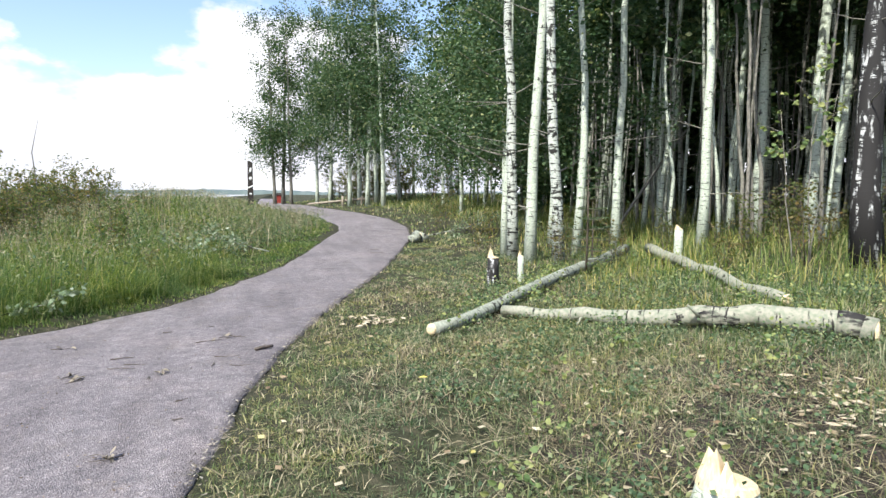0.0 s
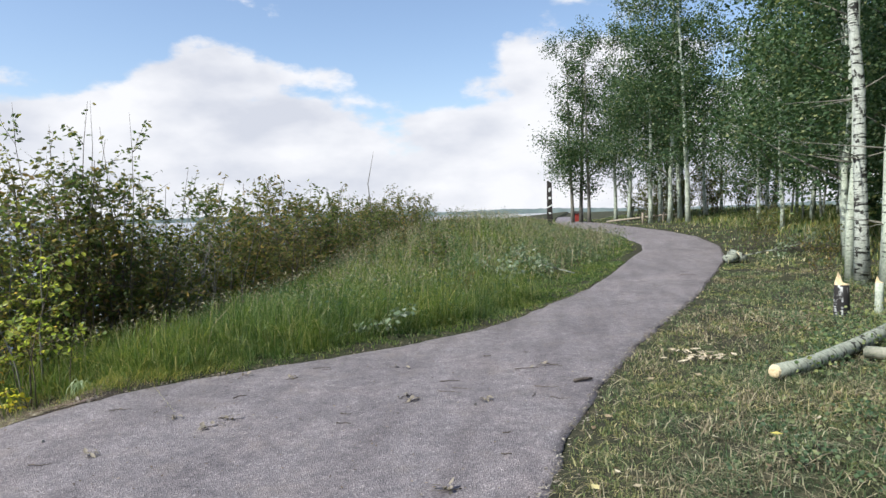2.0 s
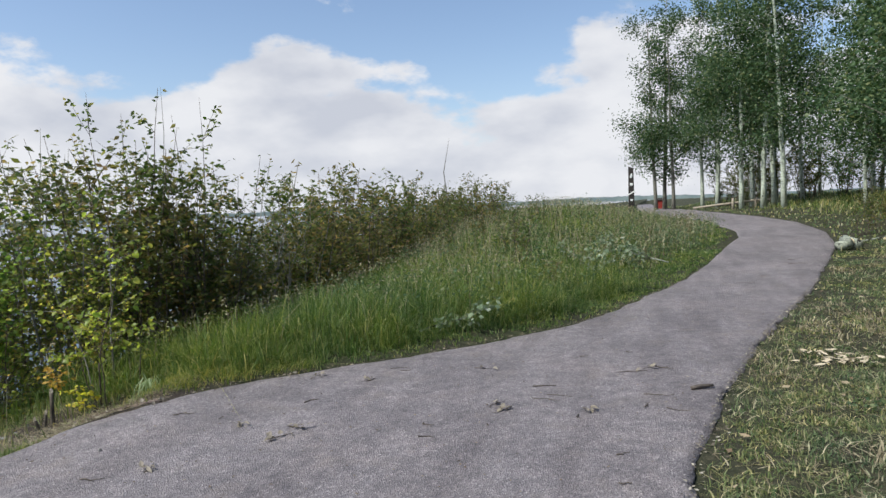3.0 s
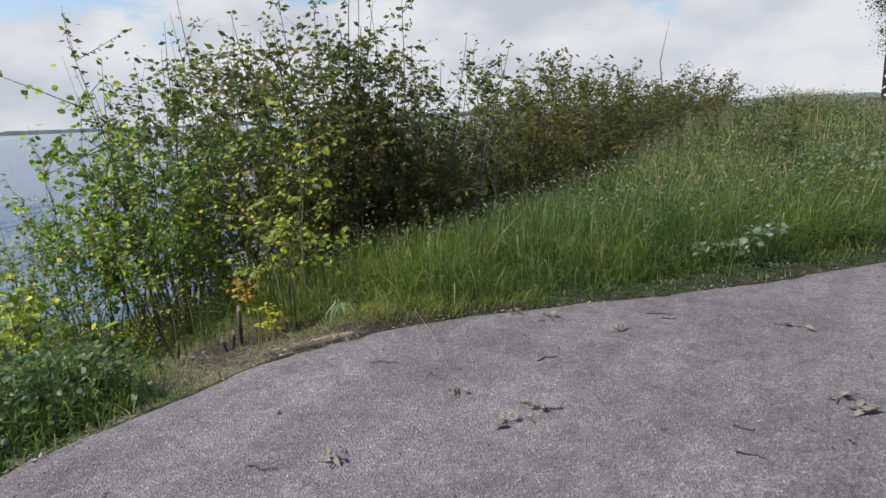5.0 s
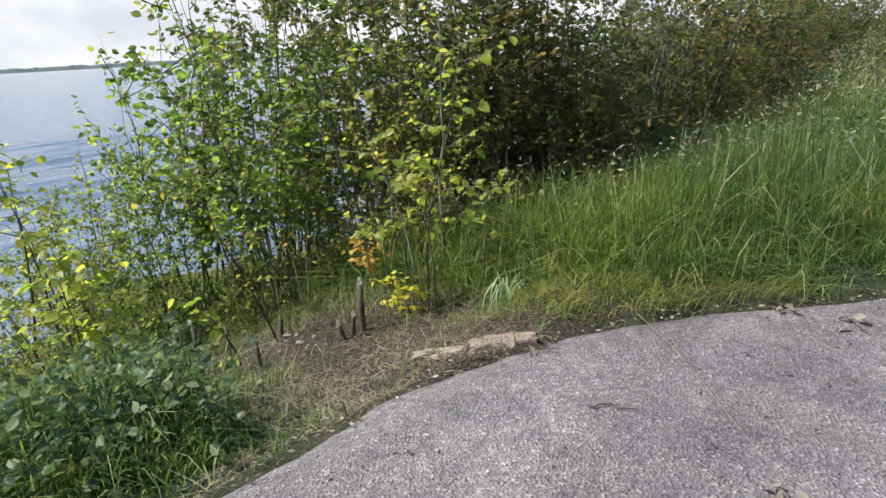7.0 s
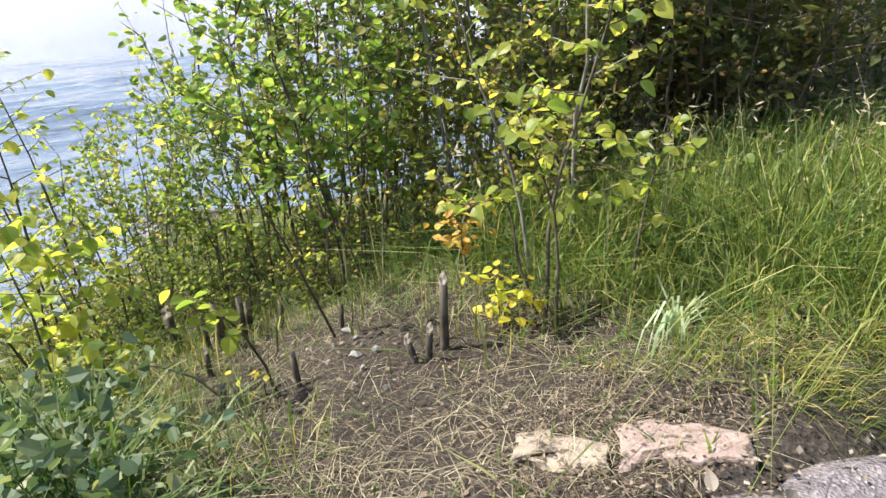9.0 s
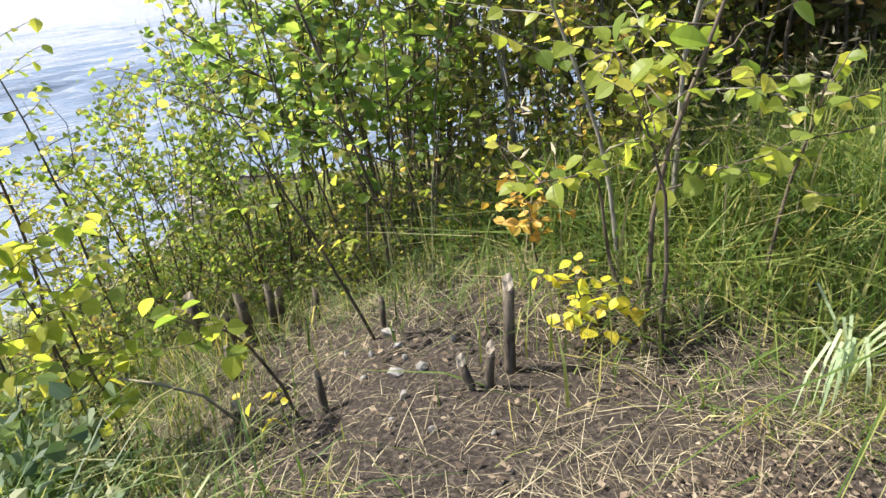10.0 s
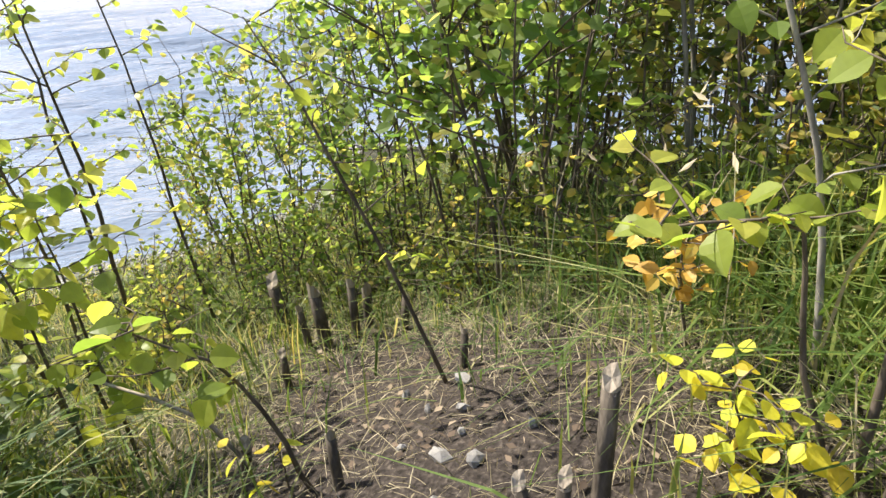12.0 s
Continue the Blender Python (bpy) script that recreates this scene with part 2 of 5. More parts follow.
M_WILLOW_LEAF = leaf_material("willow_leaf", [(0.0, (0.065, 0.10, 0.038)), (0.4, (0.125, 0.155, 0.06)), (0.75, (0.20, 0.195, 0.085)), (1.0, (0.30, 0.22, 0.12))], 0.62, tint=True)
M_SHORE_LEAF = leaf_material("shore_bush_leaf", [(0.0, (0.11, 0.18, 0.06)), (0.45, (0.22, 0.29, 0.085)), (0.84, (0.38, 0.42, 0.13)), (1.0, (0.52, 0.40, 0.17))], 0.7, tint=True)
M_POPLAR_LEAF = leaf_material("poplar_leaf", [(0.0, (0.18, 0.27, 0.06)), (0.6, (0.38, 0.44, 0.09)), (1.0, (0.60, 0.57, 0.13))], 0.66, 0.4, True)
M_YELLOW_LEAF = leaf_material("yellow_leaf", [(0.0, (0.60, 0.46, 0.06)), (0.4, (0.66, 0.56, 0.06)), (1.0, (0.52, 0.58, 0.07))], 0.5, 0.45, True)
M_GOLD_LEAF = leaf_material("golden_leaf", [(0.0, (0.50, 0.30, 0.07)), (0.6, (0.62, 0.40, 0.08)), (1.0, (0.66, 0.50, 0.12))], 0.45, 0.5, True)
M_TALL_GRASS = leaf_material("tall_grass_blade", [(0.0, (0.05, 0.10, 0.03)), (0.5, (0.105, 0.178, 0.052)), (0.82, (0.20, 0.27, 0.095)), (0.94, (0.34, 0.37, 0.17)), (1.0, (0.48, 0.46, 0.29))], 0.45, 0.45, patchy=0.5)
M_LITTER = leaf_material("fallen_leaf", [(0.0, (0.20, 0.13, 0.08)), (0.5, (0.42, 0.34, 0.22)), (0.85, (0.62, 0.55, 0.42)), (1.0, (0.55, 0.48, 0.10))], 0.2, 0.6)
M_LAWN = leaf_material("mown_grass_blade", [(0.0, (0.065, 0.115, 0.055)), (0.5, (0.14, 0.19, 0.095)), (0.78, (0.25, 0.27, 0.15)), (1.0, (0.56, 0.52, 0.38))], 0.35, 0.55, patchy=0.8)
M_WOOD_GRASS = leaf_material("woodland_grass_blade", [(0.0, (0.07, 0.13, 0.035)), (0.55, (0.17, 0.225, 0.07)), (1.0, (0.46, 0.42, 0.21))], 0.4, 0.6, patchy=0.6)
M_STRAW = leaf_material("dry_straw", [(0.0, (0.13, 0.105, 0.065)), (0.5, (0.28, 0.235, 0.15)), (1.0, (0.50, 0.44, 0.30))], 0.2, 0.6)
M_HERB = leaf_material("herb_leaf", [(0.0, (0.055, 0.10, 0.055)), (0.6, (0.13, 0.19, 0.10)), (1.0, (0.32, 0.34, 0.17))], 0.4, 0.5)
M_BRIGHT_HERB = leaf_material("bright_herb_leaf", [(0.0, (0.10, 0.17, 0.07)), (0.5, (0.21, 0.28, 0.11)), (1.0, (0.42, 0.43, 0.17))], 0.45, 0.5)
# far woods: distance haze is put into the pale grey-green colour
M_WOODS = plain_material("hazy_distant_woods", (0.10, 0.13, 0.13), (0.15, 0.18, 0.17), 0.02, 1.0)


def water_material():
    k = Nodes("lake_water")
    w1 = k.noise(1.0, 4, 0.6, k.stretch(1.9, 0.7, 1))
    w2 = k.noise(1.0, 3, 0.5, k.stretch(8.0, 3.0, 1))
    w3 = k.noise(0.05, 3)
    h = k.add("ShaderNodeMath", Value=w1)
    h.operation = "MULTIPLY_ADD"
    h.inputs[1].default_value = 3.0
    k.l.new(w2, h.inputs[2])
    k.bump(h.outputs[0], 0.7, 0.065)
    col = k.mix(w3, (0.10, 0.13, 0.17), (0.15, 0.19, 0.235))
    return k.done(col, 0.1, 0.5)


M_WATER = water_material()


# ---- shared builders ----
def mesh_from(name, verts, faces, smooth=False):
    """One mesh from arrays: verts (n, 3); faces: list of (m, k) index arrays."""
    me = bpy.data.meshes.new(name)
    verts = np.asarray(verts, dtype=np.float32)
    faces = [np.asarray(f, dtype=np.int32) for f in faces if len(f)]
    loops = np.concatenate([f.ravel() for f in faces])
    sizes = np.concatenate([np.full(len(f), f.shape[1], dtype=np.int32) for f in faces])
    starts = np.concatenate([[0], np.cumsum(sizes)[:-1]]).astype(np.int32)
    me.vertices.add(len(verts))
    me.vertices.foreach_set("co", verts.ravel())
    me.loops.add(len(loops))
    me.loops.foreach_set("vertex_index", loops)
    me.polygons.add(len(sizes))
    me.polygons.foreach_set("loop_start", starts)
    me.polygons.foreach_set("use_smooth", np.full(len(sizes), smooth))
    me.update(calc_edges=True)
    return me


def part(name, me, material, parent=None, label=""):
    ob = new(name, me)
    if not me.materials:
        me.materials.append(material)
    if parent is not None:
        ob.parent = parent
    return tagged(ob, label)


def thing(name, at, label, category, group="", turn=0.0, kind=""):
    root = new(name)
    root.empty_display_size = 0.1
    root.matrix_basis = pose(at[0], at[1], at[2], 0, 0, turn)
    return tagged(root, label, category, group, kind)


def tube(points, radii, sides=7, caps=True):
    """A bent tapered tube: verts and faces."""
    pts = [Vector(p) for p in points]
    rings, quads = [], []
    side = None
    for i, p in enumerate(pts):
        way = (pts[min(i + 1, len(pts) - 1)] - pts[max(i - 1, 0)]).normalized()
        if side is None:
            side = way.cross(Vector((0.3, 1, 0.2))).normalized()
        side = (side - way * side.dot(way)).normalized()
        other = way.cross(side)
        for j in range(sides):
            a = 2 * math.pi * j / sides
            rings.append(p + (side * math.cos(a) + other * math.sin(a)) * radii[i])
    for i in range(len(pts) - 1):
        for j in range(sides):
            k = (j + 1) % sides
            quads.append((i * sides + j, i * sides + k, (i + 1) * sides + k, (i + 1) * sides + j))
    tris = []
    if caps:
        for base, at, flip in ((0, pts[0], True), ((len(pts) - 1) * sides, pts[-1], False)):
            c = len(rings)
            rings.append(at)
            for j in range(sides):
                a, b = base + j, base + (j + 1) % sides
                tris.append((b, a, c) if flip else (a, b, c))
    return np.array([tuple(v) for v in rings]), [np.array(quads), np.array(tris) if tris else np.zeros((0, 3), int)]


def tube_mesh(name, points, radii, sides=7):
    v, f = tube(points, radii, sides)
    return mesh_from(name, v, f, True)


def joined(pieces):
    vs, groups, n = [], {}, 0
    for v, fs in pieces:
        vs.append(v)
        for f in fs:
            if len(f):
                groups.setdefault(f.shape[1], []).append(f + n)
        n += len(v)
    return np.concatenate(vs), [np.concatenate(g) for g in groups.values()]


def leaf_cloud(rng, centres, length, width, droop=0.2, rounded=False):
    """Folded leaves, one at each centre, turned at random."""
    n = len(centres)
    a = rng.uniform(0, 2 * np.pi, n)
    z = rng.uniform(-0.7, 0.7, n) - droop
    axis = np.stack([np.cos(a), np.sin(a), z], 1)
    axis /= np.linalg.norm(axis, axis=1)[:, None]
    rnd = rng.normal(size=(n, 3))
    side = np.cross(axis, rnd)
    side /= np.linalg.norm(side, axis=1)[:, None] + 1e-9
    nrm = np.cross(axis, side)
    size = rng.uniform(0.65, 1.25, n)[:, None]
    l, w = axis * length * size, side * width * size * 0.5
    p = np.asarray(centres)
    if rounded:
        lift = nrm * width * 0.14
        v = np.stack([p, p + l * 0.24 + w * 0.86 + lift, p + l * 0.62 + w * 0.9 + lift, p + l, p + l * 0.62 - w * 0.9 + lift, p + l * 0.24 - w * 0.86 + lift], 1).reshape(-1, 3)
        i = np.arange(n)[:, None] * 6
        return v, [np.concatenate([i + [0, 1, 2, 3], i + [0, 3, 4, 5]])]
    v = np.stack([p, p + l * 0.45 + w + nrm * width * 0.12, p + l, p + l * 0.45 - w + nrm * width * 0.12], 1).reshape(-1, 3)
    i = np.arange(n)[:, None] * 4
    return v, [np.concatenate([i + [0, 1, 2], i + [0, 2, 3]])]


def blades(rng, base, height, width, lean=0.35, flat_lean=None, fine=False):
    """Grass: each blade is a strip that bends over towards its tip."""
    n = len(base)
    h = np.asarray(height) * rng.uniform(0.5, 1.25, n)
    a = rng.uniform(0, 2 * np.pi, n)
    side = np.stack([np.cos(a), np.sin(a), np.zeros(n)], 1) * (np.asarray(width) * 0.5 * rng.uniform(0.6, 1.4, n))[:, None]
    b = a + np.pi / 2 + rng.normal(0, 0.5, n)
    k = np.abs(rng.normal(0, lean, n))
    out = np.stack([np.cos(b), np.sin(b), np.zeros(n)], 1) * (h * k)[:, None]
    if flat_lean is not None:
        out = out + np.asarray(flat_lean) * h[:, None]
    tall = h / np.sqrt(1 + 0.6 * k * k)
    rise = np.stack([np.zeros(n), np.zeros(n), tall], 1)
    mid = base + rise * 0.55 + out * 0.22
    tip = base + rise * (0.98 - 0.25 * np.clip(k - 0.4, 0, 1))[:, None] + out * 1.15
    if fine:
        far = base + rise * 0.88 + out * 0.62
        v = np.stack([base - side, base + side, mid + side * 0.9, mid - side * 0.9, far + side * 0.6, far - side * 0.6, tip], 1).reshape(-1, 3)
        i = np.arange(n)[:, None] * 7
        return v, [np.concatenate([i + [0, 1, 2, 3], i + [3, 2, 4, 5]]), i + [5, 4, 6]]
    v = np.stack([base - side, base + side, mid + out * 0.12 + side * 0.9, mid + out * 0.12 - side * 0.9, tip], 1).reshape(-1, 3)
    i = np.arange(n)[:, None] * 5
    return v, [i + [0, 1, 2, 3], i + [3, 2, 4]]


# ---- the lie of the land ----
LEFT_EDGE = [(-2.7, -60), (-2.65, 0), (-2.63, 3.5), (-2.66, 4.1), (-2.66, 4.8), (-2.50, 5.3), (-2.12, 6.05), (-1.28, 6.85), (-0.4, 7.8), (0.75, 9.4), (1.35, 11.2),
             (2.1, 13.6), (2.9, 16.9), (3.9, 22), (4.45, 24.5), (4.7, 28), (4.2, 34.8), (2.0, 44.5), (0.9, 54), (0.5, 70), (0.0, 120)]
RIGHT_EDGE = [(1.3, -60), (1.5, 0), (1.66, 3.3), (1.75, 4), (1.9, 5), (2.15, 6.25), (2.62, 8.1), (3.27, 10.2), (4.3, 13.3), (5.6, 18), (6.35, 20.5), (7.3, 26),
              (7.6, 32), (7.0, 38), (5.1, 47.6), (3.0, 61), (2.6, 70), (2.2, 120)]
YS = np.arange(-60, 120, 0.1)


def smooth_edge(edge):
    x = np.interp(YS, [p[1] for p in edge], [p[0] for p in edge])
    k = np.hanning(15)
    return np.convolve(np.pad(x, 7, mode="edge"), k / k.sum(), mode="valid")


XL, XR = smooth_edge(LEFT_EDGE), smooth_edge(RIGHT_EDGE)
CL = 1 / np.sqrt(1 + np.gradient(XL, 0.1) ** 2)
CR = 1 / np.sqrt(1 + np.gradient(XR, 0.1) ** 2)
WATER_Z = -1.9


def left_of(x, y):
    """Metres outside the path's lake side."""
    return (np.interp(y, YS, XL) - x) * np.interp(y, YS, CL)


def right_of(x, y):
    """Metres outside the path's woodland side."""
    return (x - np.interp(y, YS, XR)) * np.interp(y, YS, CR)


def smooth01(t):
    t = np.clip(t, 0, 1)
    return t * t * (3 - 2 * t)


def path_z(y):
    return np.clip((np.asarray(y, float) - 14) * 0.018, 0, 0.65)


def verge_width(y):
    """How far the flat verge reaches before the bank falls to the lake."""
    return np.interp(y, [-60, 0, 5.0, 7, 10, 16, 24, 60], [0.0, 0.0, 0.0, 1.0, 3.2, 6.0, 8.5, 11.0])


def ripple(x, y, f, seed):
    return np.sin(x * f + seed) * np.cos(y * f * 1.13 + seed * 2.1) + 0.5 * np.sin(x * f * 2.3 - y * f * 1.7 + seed)


def land(x, y):
    x, y = np.asarray(x, float), np.asarray(y, float)
    sl, sr = left_of(x, y), right_of(x, y)
    bank = np.interp(np.maximum(sl - verge_width(y), 0), [0, 0.3, 1.2, 1.6, 2.0, 2.4, 6.4, 9, 25, 80], [0, -0.18, -0.38, -0.57, -0.77, -0.9, -1.9, -2.6, -5, -8])
    flat_spot = np.exp(-(((x + 2.72) / 0.42) ** 2 + ((y - 5.34) / 0.38) ** 2) ** 2)
    bank = bank * (1 - flat_spot) - 0.30 * np.maximum(sl, 0) * flat_spot
    hump = 0.85 * np.exp(-((x + 1.5) / 2.8) ** 2 - ((y - 25) / 9.0) ** 2) * smooth01(sl / 2.5)
    rise = 0.055 * np.clip(sr - 1.5, 0, 12) * smooth01((sr - 1) / 3)
    outside = smooth01(np.maximum(sl, sr) / 0.5)
    wobble = (0.018 * ripple(x, y, 2.6, 1.0) + 0.035 * ripple(x, y, 0.9, 2.0)) * outside
    inside = np.where(np.maximum(sl, sr) < 0.03, -0.05, -0.012)
    far = np.interp(np.hypot(x, y), [0, 70, 160, 4500], [0, 0, -1.0, -6])
    return path_z(y) + bank + hump + rise + wobble + inside + np.where(sl > 0, 0, far)


def land_at(x, y):
    return float(land(np.array([x]), np.array([y]))[0])


def on_land(x, y, lift=0.0):
    return (x, y, land_at(x, y) + lift)


def build_ground():
    xs = np.concatenate([-np.geomspace(4600, 9, 26), np.arange(-8.6, 11, 0.18), np.geomspace(11.2, 4600, 34)])
    ys = np.concatenate([-np.geomspace(4600, 5, 18), np.arange(-4.6, 22, 0.2), np.arange(22.4, 64, 0.8), np.geomspace(66, 4600, 22)])
    gx, gy = np.meshgrid(xs, ys)
    gz = land(gx, gy)
    v = np.stack([gx, gy, gz], -1).reshape(-1, 3)
    nx = len(xs)
    i, j = np.meshgrid(np.arange(nx - 1), np.arange(len(ys) - 1))
    a = (j * nx + i).ravel()
    ob = part("ground", mesh_from("ground", v, [np.stack([a, a + 1, a + nx + 1, a + nx], 1)], True), M_GROUND)
    tagged(ob, "earth bank and woodland floor under grass and leaf litter", "ground", kind="structure")


def build_path():
    ys = np.concatenate([np.arange(-60, -4, 2.0), np.arange(-4, 16, 0.08), np.arange(16, 64, 0.4), np.arange(64, 118, 3)])
    rng = np.random.default_rng(5)
    xl, xr = np.interp(ys, YS, XL), np.interp(ys, YS, XR)
    fray = np.convolve(rng.normal(0, 1, (len(ys) + 4)), np.ones(5) / 5, "valid")
    fray2 = np.convolve(rng.normal(0, 1, (len(ys) + 4)), np.ones(5) / 5, "valid")
    xl, xr = xl + fray * 0.05, xr + fray2 * 0.045
    cols = np.array([0, 0.0, 0.015, 0.05, 0.15, 0.3, 0.5, 0.7, 0.85, 0.95, 0.985, 1.0, 1.0])
    drop = np.array([-0.09, -0.03, -0.008, 0, 0, 0.004, 0.006, 0.004, 0, 0, -0.008, -0.03, -0.09])
    x = xl[:, None] + (xr - xl)[:, None] * cols[None, :]
    y = np.repeat(ys[:, None], len(cols), 1)
    z = path_z(ys)[:, None] + drop[None, :] + 0.004 * ripple(x, y, 1.7, 3.0)
    v = np.stack([x, y, z], -1).reshape(-1, 3)
    n = len(cols)
    i, j = np.meshgrid(np.arange(n - 1), np.arange(len(ys) - 1))
    a = (j * n + i).ravel()
    ob = part("pavement", mesh_from("pavement", v, [np.stack([a, a + 1, a + n + 1, a + n], 1)], True), M_ASPHALT)
    tagged(ob, "worn grey asphalt footpath curving away with crumbling edges", "path", kind="structure")


def build_water():
    """The lake: low wind waves near the shore, flat towards the horizon."""
    xs = np.concatenate([-np.geomspace(4700, 46, 14), np.arange(-45, -7, 0.16), [60]])
    ys = np.concatenate([-np.geomspace(4700, 8, 12), np.arange(-7, 46, 0.32), np.geomspace(47, 4700, 14)])
    gx, gy = np.meshgrid(xs, ys)
    run = gx + 0.28 * gy
    amp = 0.075 * np.interp(np.hypot(gx + 6, gy - 6), [0, 20, 38], [1, 0.7, 0])
    amp = amp * (0.6 + 0.4 * ripple(gx, gy, 0.31, 2.0))
    swell = np.sin(run * 4.1 + 0.9 * np.sin(gy * 0.7) + 0.6 * np.sin(gy * 1.9 + 1)) + 0.6 * np.sin(run * 7.3 - gy * 0.9 + 1.4 * np.sin(gy * 0.5)) + 0.4 * np.sin(run * 2.3 + gy * 1.1)
    swell = np.where(swell > 0, swell * 1.25, swell * 0.75)
    gz = WATER_Z + np.where((gx < -7.5) & (gx > -45) & (np.abs(gy) < 46), amp * swell, 0.0)
    nx = len(xs)
    i, j = np.meshgrid(np.arange(nx - 1), np.arange(len(ys) - 1))
    a = (j * nx + i).ravel()
    v = np.stack([gx, gy, gz], -1).reshape(-1, 3)
    ob = part("water", mesh_from("water", v, [np.stack([a, a + 1, a + nx + 1, a + nx], 1)], True), M_WATER)
    tagged(ob, "rippled pale blue lake reaching the far shore", "lake", kind="structure")


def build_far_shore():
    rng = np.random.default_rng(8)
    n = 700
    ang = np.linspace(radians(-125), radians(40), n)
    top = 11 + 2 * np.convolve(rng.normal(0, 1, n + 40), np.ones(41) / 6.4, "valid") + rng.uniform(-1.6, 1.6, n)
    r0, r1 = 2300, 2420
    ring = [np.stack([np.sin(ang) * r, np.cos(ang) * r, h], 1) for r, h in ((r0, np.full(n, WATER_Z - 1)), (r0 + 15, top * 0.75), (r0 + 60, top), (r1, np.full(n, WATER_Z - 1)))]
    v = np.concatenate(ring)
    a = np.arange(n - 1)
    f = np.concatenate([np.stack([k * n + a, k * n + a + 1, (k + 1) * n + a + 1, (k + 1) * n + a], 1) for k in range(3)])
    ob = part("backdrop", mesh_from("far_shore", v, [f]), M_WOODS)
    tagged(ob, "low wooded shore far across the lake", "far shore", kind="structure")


build_ground()
build_path()
build_water()
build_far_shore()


# ---- trees ----
def bent_line(rng, base, top, wander, n):
    base, top = np.array(base, float), np.array(top, float)
    t = np.linspace(0, 1, n)
    off = np.cumsum(rng.normal(0, wander, (n, 3)), 0)
    off -= off[0] + (off[-1] - off[0]) * t[:, None] * 0.5
    off[:, 2] = 0
    return base + (top - base) * t[:, None] + off


def aspen(rng, height, radius, crown_from, spread, leaves, limbs, bark, lean=(0, 0), leaf=(0.13, 0.11), label="", group="", twigs=0, name="aspen_tree", leaf_mat=None):
    root = thing(name, (0, 0, 0), label, "tree", group)
    line = bent_line(rng, (0, 0, -0.15), (lean[0], lean[1], height), 0.05, 12)
    rad = [radius * (1.25 if i == 0 else 1.0) * (1 - 0.88 * (i / 11) ** 1.15) for i in range(12)]
    part("trunk", tube_mesh("trunk", line, rad, 9), bark, root)
    centres = []
    for i in range(limbs):
        f = crown_from + (0.97 - crown_from) * (i + rng.uniform(0.1, 0.9)) / limbs
        k = f * 11
        a = line[int(k)] + (line[min(int(k) + 1, 11)] - line[int(k)]) * (k - int(k))
        ang = i * 2.4 + rng.uniform(-0.5, 0.5)
        reach = spread * (1.15 - 0.75 * ((f - crown_from) / (1 - crown_from)) ** 1.5) * rng.uniform(0.55, 1.25)
        end = a + np.array([math.cos(ang) * reach, math.sin(ang) * reach, reach * rng.uniform(0.35, 1.0)])
        seg = bent_line(rng, a, end, 0.06, 5)
        r0 = rad[int(k)] * 0.42
        part("limb", tube_mesh("limb", seg, [r0, r0 * 0.75, r0 * 0.5, r0 * 0.3, r0 * 0.12], 5), M_LIMB, root)
        for j in range(5):
            t = rng.uniform(0.3, 1.05)
            c = a + (end - a) * t + rng.normal(0, reach * 0.14, 3)
            centres.append((c, reach * rng.uniform(0.14, 0.30)))
    centres.append((line[-1], spread * 0.16))
    share = leaves / sum(s * s for c, s in centres)
    pts = np.concatenate([c + rng.normal(0, 1, (int(share * s * s * rng.uniform(0.5, 1.5)) + 1, 3)) * s * np.array([1, 1, 0.9]) for c, s in centres])
    v, f = leaf_cloud(rng, pts, *leaf)
    tagged(part("crown", mesh_from("crown", v, f), leaf_mat or M_ASPEN_LEAF, root), kind="stuff")
    for i in range(twigs):
        h = rng.uniform(0.12, 0.42)
        a = line[int(h * 11)]
        ang, reach = rng.uniform(0, 6.28), rng.uniform(0.5, 1.7)
        end = a + np.array([math.cos(ang) * reach, math.sin(ang) * reach, rng.uniform(-0.15, 0.5)])
        seg = bent_line(rng, a, end, 0.05, 5)
        part("dead_branch", tube_mesh("dead_branch", seg, [0.016, 0.012, 0.009, 0.006, 0.003], 4), M_LIMB, root)
    return root


def put(root, x, y, turn=0.0, size=1.0, dz=0.0):
    """Move a thing onto the land."""
    root.matrix_basis = pose(x, y, land_at(x, y) + dz, 0, 0, turn) @ Matrix.Diagonal((size, size, size, 1))
    return root


def put_copy(root, x, y, turn=0.0, size=1.0, dz=0.0):
    c = copy_thing(root, pose(x, y, land_at(x, y) + dz, 0, 0, turn))
    c.scale = (size, size, size)
    return c


rng = np.random.default_rng(11)
# the pale trunks at the edge of the wood
EDGE_ASPENS = [(7.30, 14.38, 0.085, 0.2), (7.31, 13.85, 0.125, -0.5), (7.48, 13.24, 0.125, 0.1), (7.85, 12.55, 0.12, -0.9), (9.00, 14.22, 0.10, -0.1), (10.28, 14.68, 0.11, 0.2),
               (12.74, 16.72, 0.09, 1.4), (11.38, 12.82, 0.115, 0.2), (14.32, 15.62, 0.10, 0.7), (14.16, 14.46, 0.14, 0.5), (15.12, 13.62, 0.17, 0.6), (16.17, 14.00, 0.11, 1.2)]
for i, (x, y, r, lean) in enumerate(EDGE_ASPENS):
    t = aspen(rng, rng.uniform(13, 16), r, 0.45, 2.0, 2600, 9, M_BARK if i not in (1, 3) else M_BARK_SCARRED, (lean, rng.uniform(-0.4, 0.4)),
              label="pale slender aspen with dark bark scars at the wood's edge", group="aspens at the wood edge", twigs=5)
    put(t, x, y)
old = aspen(rng, 15, 0.235, 0.4, 3.2, 3600, 10, M_BARK_OLD, (0.3, 0.2), label="old stout poplar with black furrowed and white peeling bark", group="aspens at the wood edge", twigs=6)
put(old, 11.7, 8.75)

